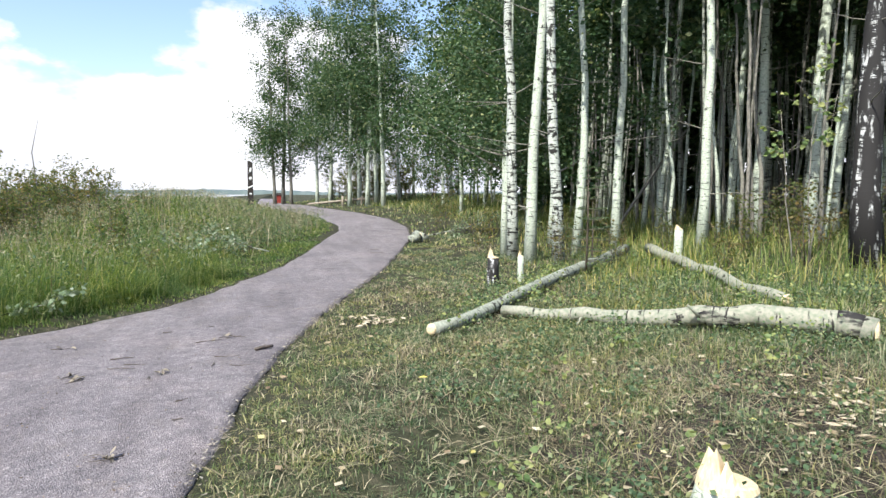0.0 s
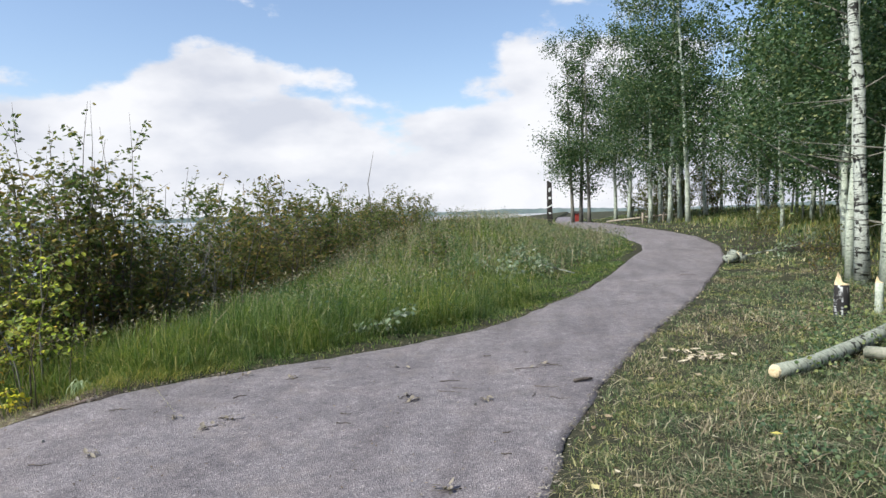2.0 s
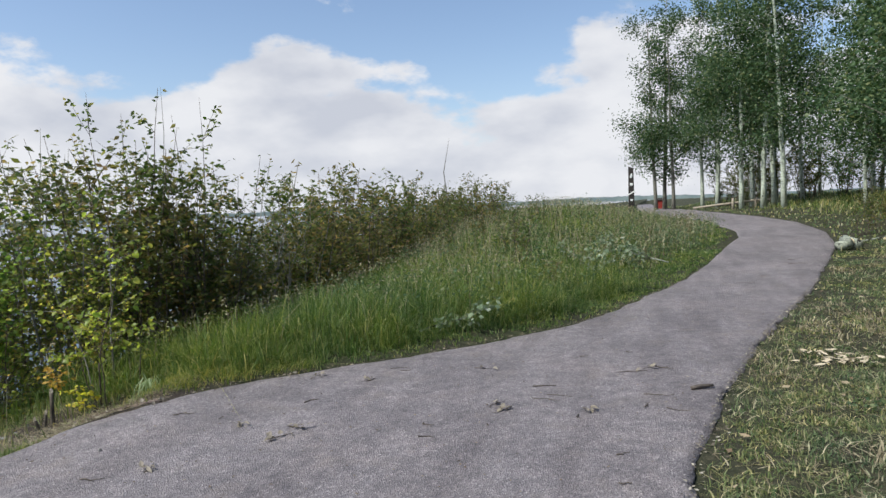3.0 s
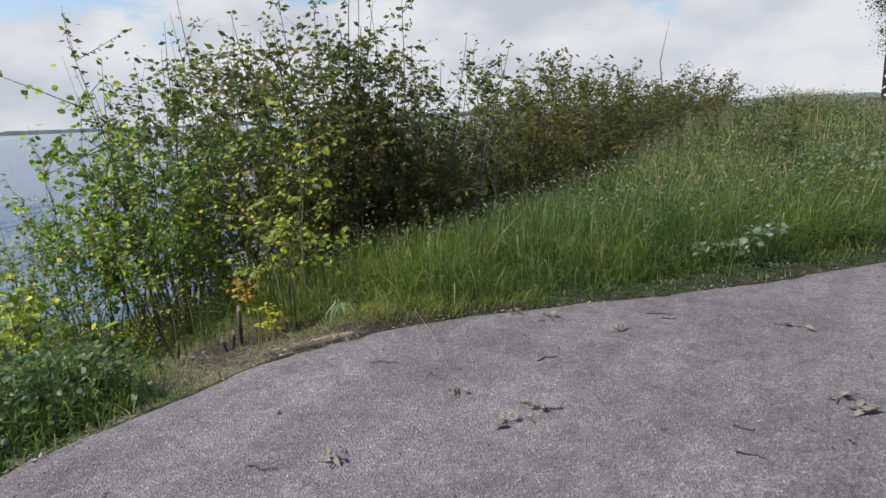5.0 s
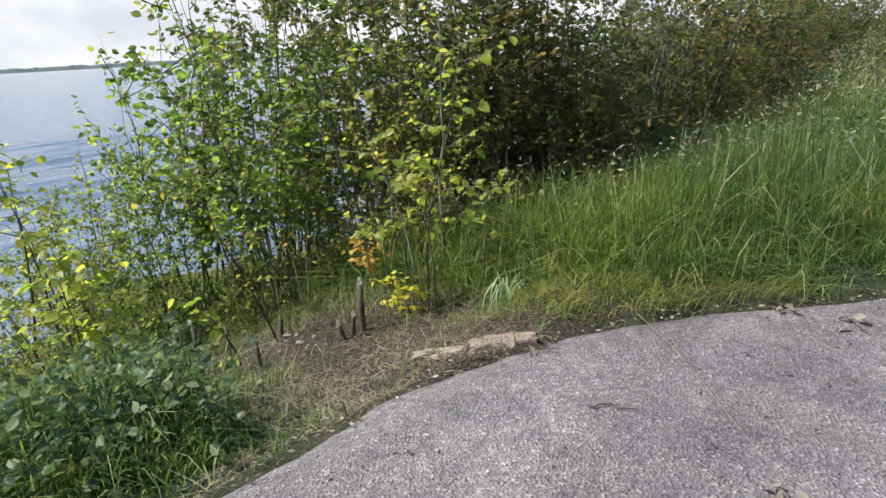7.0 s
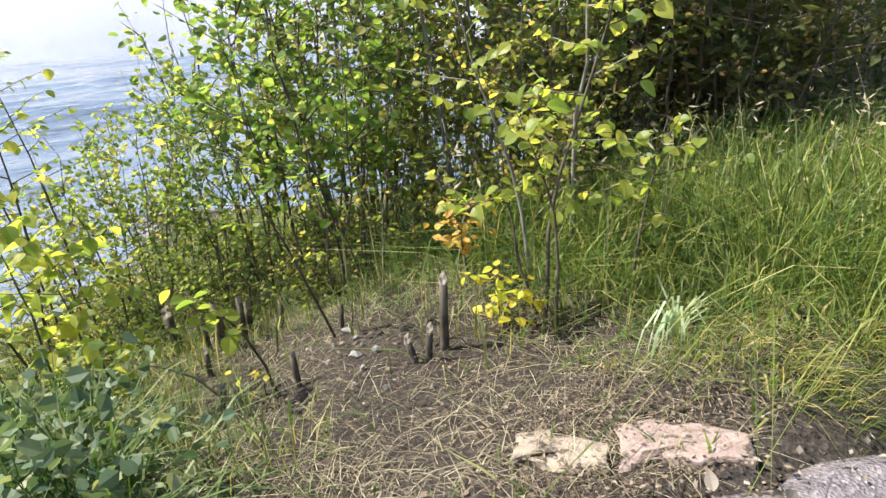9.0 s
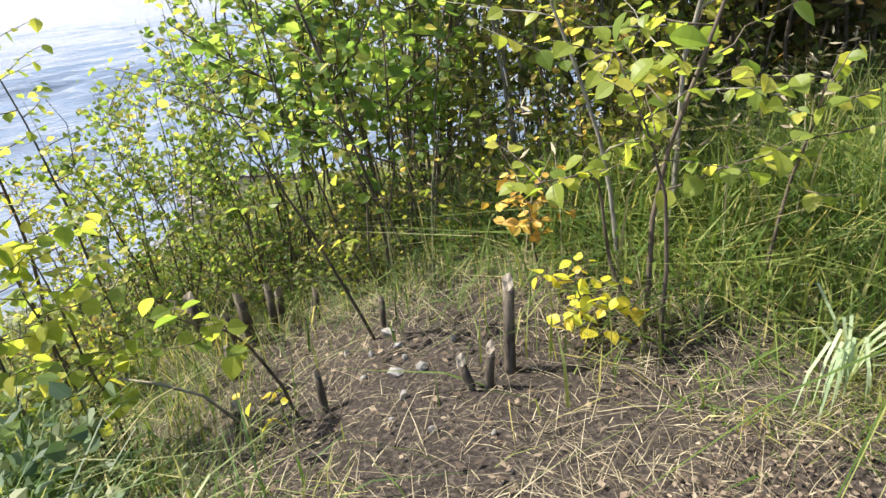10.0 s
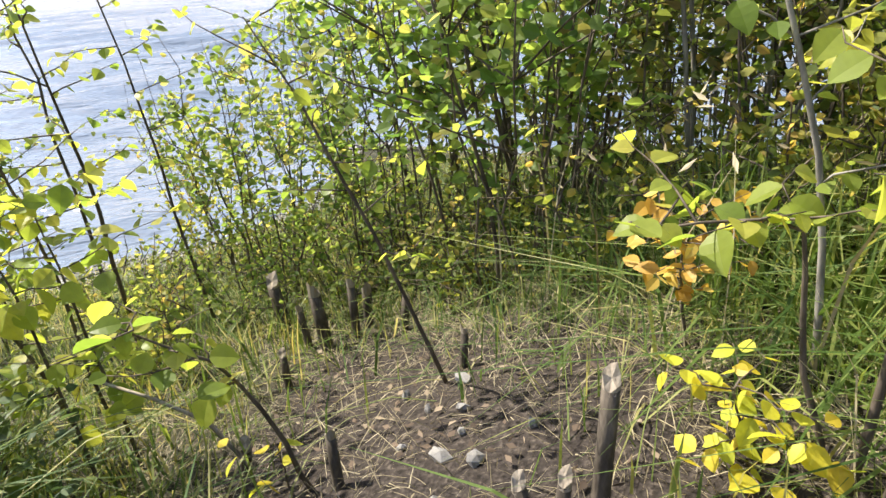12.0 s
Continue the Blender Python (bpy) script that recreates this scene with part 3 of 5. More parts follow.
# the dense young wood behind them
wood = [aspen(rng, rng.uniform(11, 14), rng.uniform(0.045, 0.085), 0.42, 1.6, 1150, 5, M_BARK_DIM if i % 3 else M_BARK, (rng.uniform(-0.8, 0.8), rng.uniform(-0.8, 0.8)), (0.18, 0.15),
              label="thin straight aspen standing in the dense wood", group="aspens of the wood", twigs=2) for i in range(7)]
spots = []
for i, w in enumerate(wood):
    put(w, 13 + i * 0.9, 17 + (i * 5) % 4)
tries = 0
while len(spots) < 240 and tries < 9000:
    tries += 1
    x, y = rng.uniform(8.5, 44), rng.uniform(2, 44)
    if right_of(np.array([x]), np.array([y]))[0] < 6.5 or math.hypot(x - 2, y) < 16.5 or (y > 24 and x < 12.5):
        continue
    if any((x - a) ** 2 + (y - b) ** 2 < 0.5 for a, b in spots):
        continue
    spots.append((x, y))
for i, (x, y) in enumerate(spots):
    put_copy(wood[i % 7], x, y, rng.uniform(0, 360), rng.uniform(0.85, 1.2))

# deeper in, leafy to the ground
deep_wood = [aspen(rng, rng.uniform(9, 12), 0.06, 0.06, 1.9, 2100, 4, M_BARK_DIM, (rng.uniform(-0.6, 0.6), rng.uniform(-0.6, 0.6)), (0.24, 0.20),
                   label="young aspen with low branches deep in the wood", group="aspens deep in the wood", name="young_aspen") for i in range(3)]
deep_spots = []
while len(deep_spots) < 95:
    a, d = rng.uniform(radians(15), radians(88)), rng.uniform(29, 46)
    x, y = 2 + math.sin(a) * d, math.cos(a) * d
    if right_of(np.array([x]), np.array([y]))[0] > 9:
        deep_spots.append((x, y))
for i, (x, y) in enumerate(deep_spots):
    if i < 3:
        put(deep_wood[i], x, y)
    else:
        put_copy(deep_wood[i % 3], x, y, rng.uniform(0, 360), rng.uniform(0.8, 1.3))

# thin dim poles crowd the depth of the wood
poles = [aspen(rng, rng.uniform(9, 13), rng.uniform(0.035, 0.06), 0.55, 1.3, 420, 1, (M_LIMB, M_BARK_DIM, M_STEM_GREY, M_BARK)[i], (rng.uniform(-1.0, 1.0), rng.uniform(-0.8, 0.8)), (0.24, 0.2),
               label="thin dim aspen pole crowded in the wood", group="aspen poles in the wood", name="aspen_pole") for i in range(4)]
n = 0
while n < 165:
    a, d = rng.uniform(radians(24), radians(66)), rng.uniform(16, 31)
    x, y = 2 + math.sin(a) * d, math.cos(a) * d
    if right_of(np.array([x]), np.array([y]))[0] < 7.0:
        continue
    (put if n < 4 else put_copy)(poles[n % 4], x, y, rng.uniform(0, 360), rng.uniform(0.8, 1.2))
    n += 1

# leafy trees along the margin between the wood and the bend
leafy = [aspen(rng, rng.uniform(11, 14), 0.10, 0.15, 2.1, 8000, 14, M_BARK, (rng.uniform(-0.5, 0.5), rng.uniform(-0.4, 0.4)), (0.13, 0.105),
               label="leafy aspen with branches hanging low at the wood's margin", group="leafy aspens at the margin") for i in range(3)]
LEAFY = [(10.6, 23.5), (12.2, 27.0), (9.2, 19.6), (13.5, 31.0), (11.8, 34.0), (14.2, 37.5), (12.6, 41.0), (15.5, 44.0), (9.4, 16.6), (16.5, 34.0), (17.5, 40.0)]
for i, (x, y) in enumerate(LEAFY):
    if i < 3:
        put(leafy[i], x, y, i * 80)
    else:
        put_copy(leafy[i % 3], x, y, rng.uniform(0, 360), rng.uniform(0.85, 1.15))

# the stand beyond the bend
stand = [aspen(rng, rng.uniform(15, 18), 0.15, (0.13, 0.24, 0.14)[i], 2.2, 7500, 14, (M_LIMB, M_BARK, M_BARK)[i], (rng.uniform(-0.7, 0.7), rng.uniform(-0.5, 0.5)), (0.15, 0.12),
               label="tall aspen with an airy crown beyond the path's bend", group="aspens beyond the bend") for i in range(3)]
STAND = [(2.24, 56.57), (2.92, 57.56), (3.52, 55.54), (5.55, 54.44), (6.47, 53.36), (7.46, 48.23), (8.38, 50.13), (8.58, 47.07), (9.37, 47.96), (9.39, 44.92),
         (11.71, 51.61), (14.44, 59.21), (7.0, 58.0), (9.6, 56.0), (11.5, 60.0), (16.0, 52.0), (18.0, 57.0), (20.5, 50.0)]
for i, (x, y) in enumerate(STAND):
    k = 0 if i < 3 else 1 + i % 2
    if i in (0, 4, 5):
        put(stand[k], x, y, i * 50)
    else:
        put_copy(stand[k], x, y, rng.uniform(0, 360), rng.uniform(0.82, 1.1))


# ---- bushes on the lake side ----
def bush(rng, height, spread, stems, leaves, leaf, leaf_mat, stem_mat, label, group, name="willow_bush", low=0.3, stem_r=0.014, rounded=False):
    root = thing(name, (0, 0, 0), label, "bush", group)
    pts, all_twigs = [], []
    for i in range(stems):
        ang = i * 2.4 + rng.uniform(-0.4, 0.4)
        reach = spread * math.sqrt(rng.uniform(0.02, 1.0))
        h = height * rng.uniform(0.6, 1.05)
        foot = np.array([math.cos(ang) * reach * 0.35, math.sin(ang) * reach * 0.35, -0.08])
        end = np.array([math.cos(ang) * reach, math.sin(ang) * reach, h])
        seg = bent_line(rng, foot, end, 0.035, 8)
        r = stem_r * rng.uniform(0.7, 1.4)
        part("stem", tube_mesh("stem", seg, [r * (1 - 0.85 * k / 7) for k in range(8)], 5), stem_mat, root)
        twigs = []
        for j in range(7):
            t = rng.uniform(low, 1.0)
            a = seg[min(int(t * 7), 6)]
            b = a + np.array([rng.normal(0, 0.24), rng.normal(0, 0.24), rng.uniform(0.05, 0.4)]) * (0.6 + 0.4 * height / 2.5)
            twigs.append((a, b))
        all_twigs += [tube([a, (a + b) / 2 + rng.normal(0, 0.02, 3), b], [0.005, 0.004, 0.002], 3, False) for a, b in twigs]
        m = leaves // stems
        for a, b in twigs:
            t = rng.uniform(0.1, 1.08, m // 8)[:, None]
            pts.append(a + (b - a) * t + rng.normal(0, 0.035, (m // 8, 3)))
        t = rng.uniform(low, 1.03, m // 8)
        idx = np.clip(t * 7, 0, 6.999)
        k = idx.astype(int)
        pts.append(seg[k] + (seg[k + 1] - seg[k]) * (idx - k)[:, None] + rng.normal(0, 0.04, (len(t), 3)))
    v, f = leaf_cloud(rng, np.concatenate(pts), *leaf, rounded=rounded)
    tagged(part("foliage", mesh_from("foliage", v, f), leaf_mat, root), kind="stuff")
    v, f = joined(all_twigs)
    tagged(part("twig_spray", mesh_from("twig_spray", v, f, True), stem_mat, root), kind="stuff")
    return root


rng = np.random.default_rng(23)
willows = [bush(rng, 2.3, 0.95, 11, (1500, 1900, 1250, 1700)[i], (0.094, 0.041), M_WILLOW_LEAF, M_STEM, "dense dark green willow bush with bronze leaf tips", "willow bushes along the bank", low=0.25) for i in range(4)]
sparse = bush(rng, 2.3, 0.9, 10, 1000, (0.08, 0.036), M_WILLOW_LEAF, M_STEM_GREY, "open willow bush with bronze-green leaves on bare stems", "willow bushes along the bank", low=0.4)
put(sparse, -5.3, 9.3, 0, 1.3)
row = []
for y in np.arange(8.1, 33, 0.85):
    xl, cl, w = np.interp(y, YS, XL), np.interp(y, YS, CL), verge_width(y)
    for k, off in enumerate((0.95, 2.1, 3.2)):
        jx, jy = rng.uniform(-0.75, 0.45), rng.uniform(-0.5, 0.5)
        s = w + off + float(np.interp(y, [8, 10, 13], [0.9, 0.6, 0.0]))
        x = xl - s / cl + jx
        if ((y > 20 or y < 10) and k == 2) or rng.uniform() < (0.22 if y > 13 else 0.12):
            continue
        top = float(np.interp(y, [6, 7.5, 9, 11, 15, 22, 27, 33], [3.3, 3.5, 3.1, 2.25, 1.95, 2.3, 2.8, 2.2])) * rng.uniform(0.5, 1.0) + (0.7 if rng.uniform() < 0.2 else 0.0)
        z = land_at(x, y + jy)
        row.append((x, y + jy, min(1.9, max(0.45, (top - z) / 2.35))))
# the tall clump at the head of the thicket
tall = [bush(rng, 3.9, 1.05, 10, 1450, (0.09, 0.046), M_WILLOW_LEAF, (M_STEM, M_STEM_GREY)[i], "tall open willow with small bronze-green leaves on long stems", "tall willows by the way down", "tall_willow", 0.34, 0.013) for i in range(2)]
for i, (x, y, size) in enumerate(((-4.9, 7.9, 1.0), (-5.5, 8.6, 1.03), (-4.4, 8.9, 0.9), (-6.0, 7.6, 0.95), (-6.9, 7.3, 0.85), (-5.3, 7.2, 0.9), (-6.1, 6.7, 0.88))):
    (put if i < 2 else put_copy)(tall[i % 2], x, y, 75 * i, size)
# hedge fillers; then unseen willows behind the way down, added to shade the bank
row += [(-4.9, 10.9, 1.0), (-5.4, 11.6, 1.0), (-4.5, 10.2, 0.9), (-5.7, 10.7, 1.1), (-4.3, 11.3, 0.8), (-4.8, 3.1, 0.7), (-5.2, 2.7, 0.8), (-4.7, 2.4, 0.65), (-5.8, 3.2, 0.8), (-5.0, 2.0, 0.7), (-5.9, 2.3, 0.9), (-4.9, 1.2, 0.7), (-5.7, 1.2, 0.9)]
for i, (x, y, size) in enumerate(row):
    if i < 4:
        put(willows[i], x, y, i * 70, size)
    else:
        put_copy(sparse if 7 < y < 11 else willows[i % 4], x, y, rng.uniform(0, 360), size)

# undergrowth beneath the stand beyond the bend
for i, (x, y) in enumerate(((8.0, 52.0), (9.4, 53.5), (10.8, 55.5), (12.2, 53.0), (9.0, 57.0), (11.0, 58.5), (13.4, 56.5), (15.0, 54.5), (7.2, 56.0), (16.8, 55.5))):
    put_copy(willows[i % 4], x, y, 37 * i, 1.5 + 0.12 * (i % 4))

# thickets close the depth of the wood near the ground
backing = [bush(rng, 4.5, 2.4, 3, 1500, (0.34, 0.26), M_ASPEN_LEAF, M_STEM, "dim leafy undergrowth deep in the wood", "undergrowth in the wood", "wood_undergrowth", 0.05, 0.02) for i in range(2)]
for i in range(40):
    a, d = radians(22 + 1.35 * i), 33 + (i * 7) % 9
    (put if i < 2 else put_copy)(backing[i % 2], 2 + math.sin(a) * d, math.cos(a) * d, 47 * i, 0.9 + 0.07 * (i % 5))

shore = [bush(rng, 2.7, 0.75, 11, 1250, (0.06, 0.046), M_SHORE_LEAF, M_STEM, "open yellow-green shore bush with many thin bare stems", "shore bushes below the path", "shore_bush", 0.32, 0.0085, True) for i in range(3)]
SHORE = [(-5.4, 6.2, 1.05), (-5.0, 7.2, 0.85), (-5.9, 6.6, 1.0), (-6.5, 6.1, 1.2), (-6.0, 7.4, 0.85), (-7.2, 6.9, 0.9), (-4.6, 6.9, 0.7), (-7.0, 8.0, 0.8),
         (-6.6, 5.1, 0.72), (-7.5, 5.6, 0.8), (-6.3, 5.7, 0.7), (-7.7, 4.7, 0.6), (-4.6, 7.5, 0.72), (-5.2, 3.5, 0.55), (-6.5, 3.6, 0.6)]
for i, (x, y, size) in enumerate(SHORE):
    if i < 3:
        put(shore[i], x, y, i * 110, size)
    else:
        put_copy(shore[i % 3], x, y, rng.uniform(0, 360), size)


low_growth = [bush(rng, 0.75, 0.45, 9, 620, (0.045, 0.034), M_SHORE_LEAF, M_STEM, "low yellow-green undergrowth at the feet of the bushes", "undergrowth on the bank", "undergrowth_shrub", 0.1, 0.005, True) for i in range(2)]
LOW = [(-4.9, 6.35, 0.8), (-5.5, 5.95, 0.7), (-6.1, 5.5, 0.8), (-5.3, 6.9, 1.0), (-6.0, 6.3, 0.9), (-6.7, 5.8, 0.9), (-4.5, 6.6, 0.8), (-6.9, 5.2, 0.8), (-6.2, 4.9, 0.7), (-5.8, 4.5, 0.7), (-4.3, 7.1, 0.9), (-6.6, 4.4, 0.8), (-7.3, 5.0, 0.7), (-5.7, 7.2, 1.0)]
for i, (x, y, size) in enumerate(LOW):
    (put if i < 2 else put_copy)(low_growth[i % 2], x, y, 61 * i, size)


# ---- grass and herbs ----
def scatter(rng, n, x0, x1, y0, y1, keep):
    x, y = rng.uniform(x0, x1, n), rng.uniform(y0, y1, n)
    ok = rng.uniform(0, 1, n) < keep(x, y)
    x, y = x[ok], y[ok]
    return np.stack([x, y, land(x, y) - 0.01], 1)


def stuff(name, v, f, material, label, category):
    return tagged(part(name, mesh_from(name, v, f), material), label, category, kind="stuff")


def trodden(x, y):
    """1 in the worn patch where people step off the path."""
    return np.exp(-(((x + 4.0) / 1.5) ** 2 + ((y - 5.3) / 0.55) ** 2) ** 2)


rng = np.random.default_rng(31)
base = scatter(rng, 420000, -9, 5, 0.5, 34, lambda x, y: smooth01((left_of(x, y) - 0.12) / 0.5) * (left_of(x, y) < verge_width(y) + 3.2) * np.where((y < 6.2) & (left_of(x, y) > 0.9), 0.10, np.where((y > 4.2) & (y < 6.1), 0.02, 1.0)) * (1 - trodden(x, y)) * np.clip(9.0 / (y + 2), 0.25, 1.0))
sl = left_of(base[:, 0], base[:, 1])
h = 0.08 + 0.46 * smooth01((sl - np.interp(base[:, 1], [8, 12, 20], [0.35, 0.9, 1.6])) / 1.1) * (0.72 + 0.22 * ripple(base[:, 0], base[:, 1], 1.4, 5) + 0.12 * ripple(base[:, 0], base[:, 1], 4.3, 1))
h = np.where(base[:, 1] < 5.9, h * 0.75, h)
v, f = blades(rng, base, h, 0.005 + 0.0006 * base[:, 1], 1.0)
stuff("tall_grass", v, f, M_TALL_GRASS, "tall lush green grass on the lakeside verge", "grass")

def dry_side(x, y):
    """1 where the ground by the stump is bare and littered."""
    return np.exp(-((x - 5.7) / 1.9) ** 2 - ((y - 3.5) / 1.6) ** 2)


# tufts: blades stand in small clumps with worn gaps between
def tufts(rng, n, per, x0, x1, y0, y1, keep, radius):
    c = scatter(rng, n, x0, x1, y0, y1, keep)
    c = np.repeat(c, per, 0)
    x, y = c[:, 0] + rng.normal(0, radius, len(c)), c[:, 1] + rng.normal(0, radius, len(c))
    return np.stack([x, y, land(x, y) - 0.01], 1)


base = tufts(rng, 22000, 11, 1.3, 9, -0.5, 22, lambda x, y: np.where((right_of(x, y) > 1.3) & (ripple(x, y, 2.3, 6) < 0.15), 0.35, 1.0) * smooth01((right_of(x, y) + 0.02) / 0.25) * np.clip(1.2 - right_of(x, y) / 9, 0.25, 1) * np.clip(7.0 / (y + 2), 0.3, 1.0) * (0.55 + 0.45 * (ripple(x, y, 3.1, 4) > -0.2)) * (1 - 0.8 * dry_side(x, y)), 0.05)
sr = right_of(base[:, 0], base[:, 1])
h = 0.055 + 0.03 * smooth01((sr - 0.6) / 2) + 0.10 * smooth01((sr - 2.5) / 3)
v, f = blades(rng, base, h, 0.0055 + 0.0007 * base[:, 1], 1.3)
stuff("mown_grass", v, f, M_LAWN, "short patchy grass beside the path, green and straw", "grass")
base = tufts(rng, 8500, 10, 1.6, 8.2, 1.0, 7.5, lambda x, y: np.where(right_of(x, y) > 1.0, 0.5, 1.0) * smooth01(right_of(x, y) / 0.2) * (1 - 0.7 * dry_side(x, y)) * (0.4 + 0.6 * (ripple(x, y, 4.7, 2) > -0.1)), 0.04)
v, f = blades(rng, base, 0.06 + 0.04 * smooth01((right_of(base[:, 0], base[:, 1]) - 1.5) / 2), 0.0035, 1.6)
stuff("turf", v, f, M_LAWN, "matted short turf with fine blades beside the path", "grass")
base = tufts(rng, 9000, 10, -4, 3.5, 0.5, 20, lambda x, y: smooth01((left_of(x, y) + 0.03) / 0.1) * (left_of(x, y) < 0.9) * (1 - trodden(x, y)) * np.where((y > 4.7) & (y < 5.7), 0.2, 1.0), 0.05)
v, f = blades(rng, base, 0.07, 0.005 + 0.0005 * base[:, 1], 1.2)
stuff("edge_grass", v, f, M_TALL_GRASS, "short green grass along the path's lakeside edge", "grass")

base = scatter(rng, 150000, 4, 30, 2, 48, lambda x, y: smooth01((right_of(x, y) - 2.2) / 2.5) * np.clip(8.0 / np.hypot(x - 2, y), 0.22, 1.0) * np.interp(y, [5, 9], [0.4, 1.0]) * (1 - 0.85 * dry_side(x, y)))
h = (0.22 + 0.28 * smooth01((right_of(base[:, 0], base[:, 1]) - 3) / 4)) * np.interp(base[:, 1], [6, 10], [0.6, 1.0])
v, f = blades(rng, base, h, 0.010 + 0.0006 * base[:, 1], 0.55)
stuff("woodland_grass", v, f, M_WOOD_GRASS, "pale yellow-green grass on the woodland floor", "grass")

base = scatter(rng, 26000, 3, 40, 18, 75, lambda x, y: 1.0 * (right_of(x, y) > 0.1))
v, f = blades(rng, base, 0.12 + 0.25 * smooth01((right_of(base[:, 0], base[:, 1]) - 2.5) / 2), 0.05, 0.5)
stuff("far_grass", v, f, M_LAWN, "grass on the far side of the bend", "grass")
base = scatter(rng, 34000, -14, 5, 30, 75, lambda x, y: 1.0 * (left_of(x, y) > 0.1))
v, f = blades(rng, base, 0.12 + 0.35 * smooth01((left_of(base[:, 0], base[:, 1]) - 1) / 2), 0.04, 0.5)
stuff("far_verge_grass", v, f, M_TALL_GRASS, "grass on the lakeside verge beyond the bend", "grass")

# long lush blades arch over in clumps where the verge meets the way down, and along the edge behind it
base = tufts(rng, 4200, 15, -5, 1.5, 6.1, 13, lambda x, y: smooth01((left_of(x, y) - 0.3) / 0.35) * (left_of(x, y) < verge_width(y) + 1.6) * np.clip(1.5 - y / 14, 0.3, 1.0) * (1 - trodden(x, y)) * ((x > -3.05) | (y > 6.7)) * (x > -4.2 - 0.3 * (y - 6)), 0.06)
sl = left_of(base[:, 0], base[:, 1])
v, f = blades(rng, base, 0.30 + 0.28 * smooth01((sl - 0.4) / 0.6) + 0.10 * ripple(base[:, 0], base[:, 1], 2.9, 4), 0.006, 1.15, (0.06, -0.10, 0.0), True)
stuff("lush_grass", v, f, M_TALL_GRASS, "long lush green grass arching over the verge", "grass")
base = tufts(rng, 2300, 14, -5.2, -2.6, 0.6, 4.3, lambda x, y: smooth01((left_of(x, y) - 0.22) / 0.3) * (left_of(x, y) < 2.2), 0.05)
v, f = blades(rng, base, 0.16 + 0.26 * smooth01((left_of(base[:, 0], base[:, 1]) - 0.3) / 0.6), 0.007, 0.8, None, True)
stuff("rank_grass", v, f, M_TALL_GRASS, "rank dark green grass on the bank beside the path", "grass")
base = scatter(rng, 900, -5.0, -2.7, 0.8, 4.4, lambda x, y: smooth01((left_of(x, y) - 0.35) / 0.4) * (left_of(x, y) < 2.0))
pts = np.concatenate([b + rng.normal(0, 1, (22, 3)) * np.array([0.11, 0.11, 0.11]) + np.array([0, 0, 0.27]) for b in base])
v, f = leaf_cloud(rng, pts, 0.045, 0.036, -0.1, True)
stuff("bank_weeds", v, f, M_HERB, "leafy green weeds crowding the bank beside the path", "weeds")

# herbs: small broad leaves in clumps
base = tufts(rng, 3000, 13, 2.0, 10, 0.8, 11, lambda x, y: smooth01((right_of(x, y) - 0.7) / 1.2) * (0.35 + 0.65 * (ripple(x, y, 2.7, 3) > 0.0)) * np.clip(7.0 / (y + 2), 0.4, 1.0) * (1 - 0.4 * dry_side(x, y)), 0.045)
v, f = blades(rng, base, 0.11 + 0.05 * smooth01((right_of(base[:, 0], base[:, 1]) - 1.5) / 2), 0.0045, 1.5, None, True)
stuff("rough_grass", v, f, M_LAWN, "rough arching grass tufts between the logs", "grass")
base = scatter(rng, 6500, 2.0, 11, 0.4, 15, lambda x, y: smooth01((right_of(x, y) - 0.7) / 1.4) * (0.22 + 0.78 * (ripple(x, y, 1.9, 7) > 0.0)) * (1 - 0.7 * dry_side(x, y)) * np.clip(9.0 / (y + 2), 0.4, 1.0))
pts = np.concatenate([b + rng.normal(0, 1, (15, 3)) * np.array([0.075, 0.075, 0.045]) + np.array([0, 0, 0.09]) for b in base])
v, f = leaf_cloud(rng, pts, 0.034, 0.026, -0.1)
stuff("herbs", v, f, M_HERB, "low clover and herb clumps between the grass", "herbs")
base = scatter(rng, 260, 2.6, 9, 1.2, 11, lambda x, y: smooth01((right_of(x, y) - 1.2) / 1.0) * (0.25 + 0.75 * (ripple(x, y, 1.3, 11) > 0.2)) * (1 - dry_side(x, y)))
pts = np.concatenate([b + rng.normal(0, 1, (34, 3)) * np.array([0.10, 0.10, 0.065]) + np.array([0, 0, 0.17]) for b in base])
v, f = leaf_cloud(rng, pts, 0.043, 0.034, -0.1, True)
stuff("herb_clumps", v, f, M_BRIGHT_HERB, "fresh yellow-green leafy herb clumps among the logs", "herbs")

# broad weeds and pale seed stalks break up the verge
base = scatter(rng, 3200, -7, 4.5, 8.6, 30, lambda x, y: smooth01((left_of(x, y) - 0.3) / 0.6) * (left_of(x, y) < verge_width(y) + 2.5) * (0.3 + 0.7 * (ripple(x, y, 1.3, 9) > 0.1)))
pts = np.concatenate([b + rng.normal(0, 1, (24, 3)) * np.array([0.12, 0.12, 0.16]) + np.array([0, 0, 0.40]) for b in base])
v, f = leaf_cloud(rng, pts, 0.06, 0.026, -0.3)
stuff("verge_weeds", v, f, M_HERB, "leafy weeds standing among the verge grass", "weeds")
base = scatter(rng, 5200, -7, 4.5, 5.9, 30, lambda x, y: smooth01((left_of(x, y) - 0.6) / 0.8) * (left_of(x, y) < verge_width(y) + 2.2))
v, f = blades(rng, base, 0.72, 0.004 + 0.0005 * base[:, 1], 0.35)
v2, f2 = leaf_cloud(rng, np.repeat(base, 5, 0) + rng.normal(0, 1, (len(base) * 5, 3)) * np.array([0.05, 0.05, 0.07]) + np.array([0, 0, 0.62]), 0.05, 0.012, -0.4)
v, f = joined([(v, f), (v2, f2)])
stuff("seed_stalks", v, f, M_STRAW, "pale seed stalks rising above the verge grass", "grass stalks")
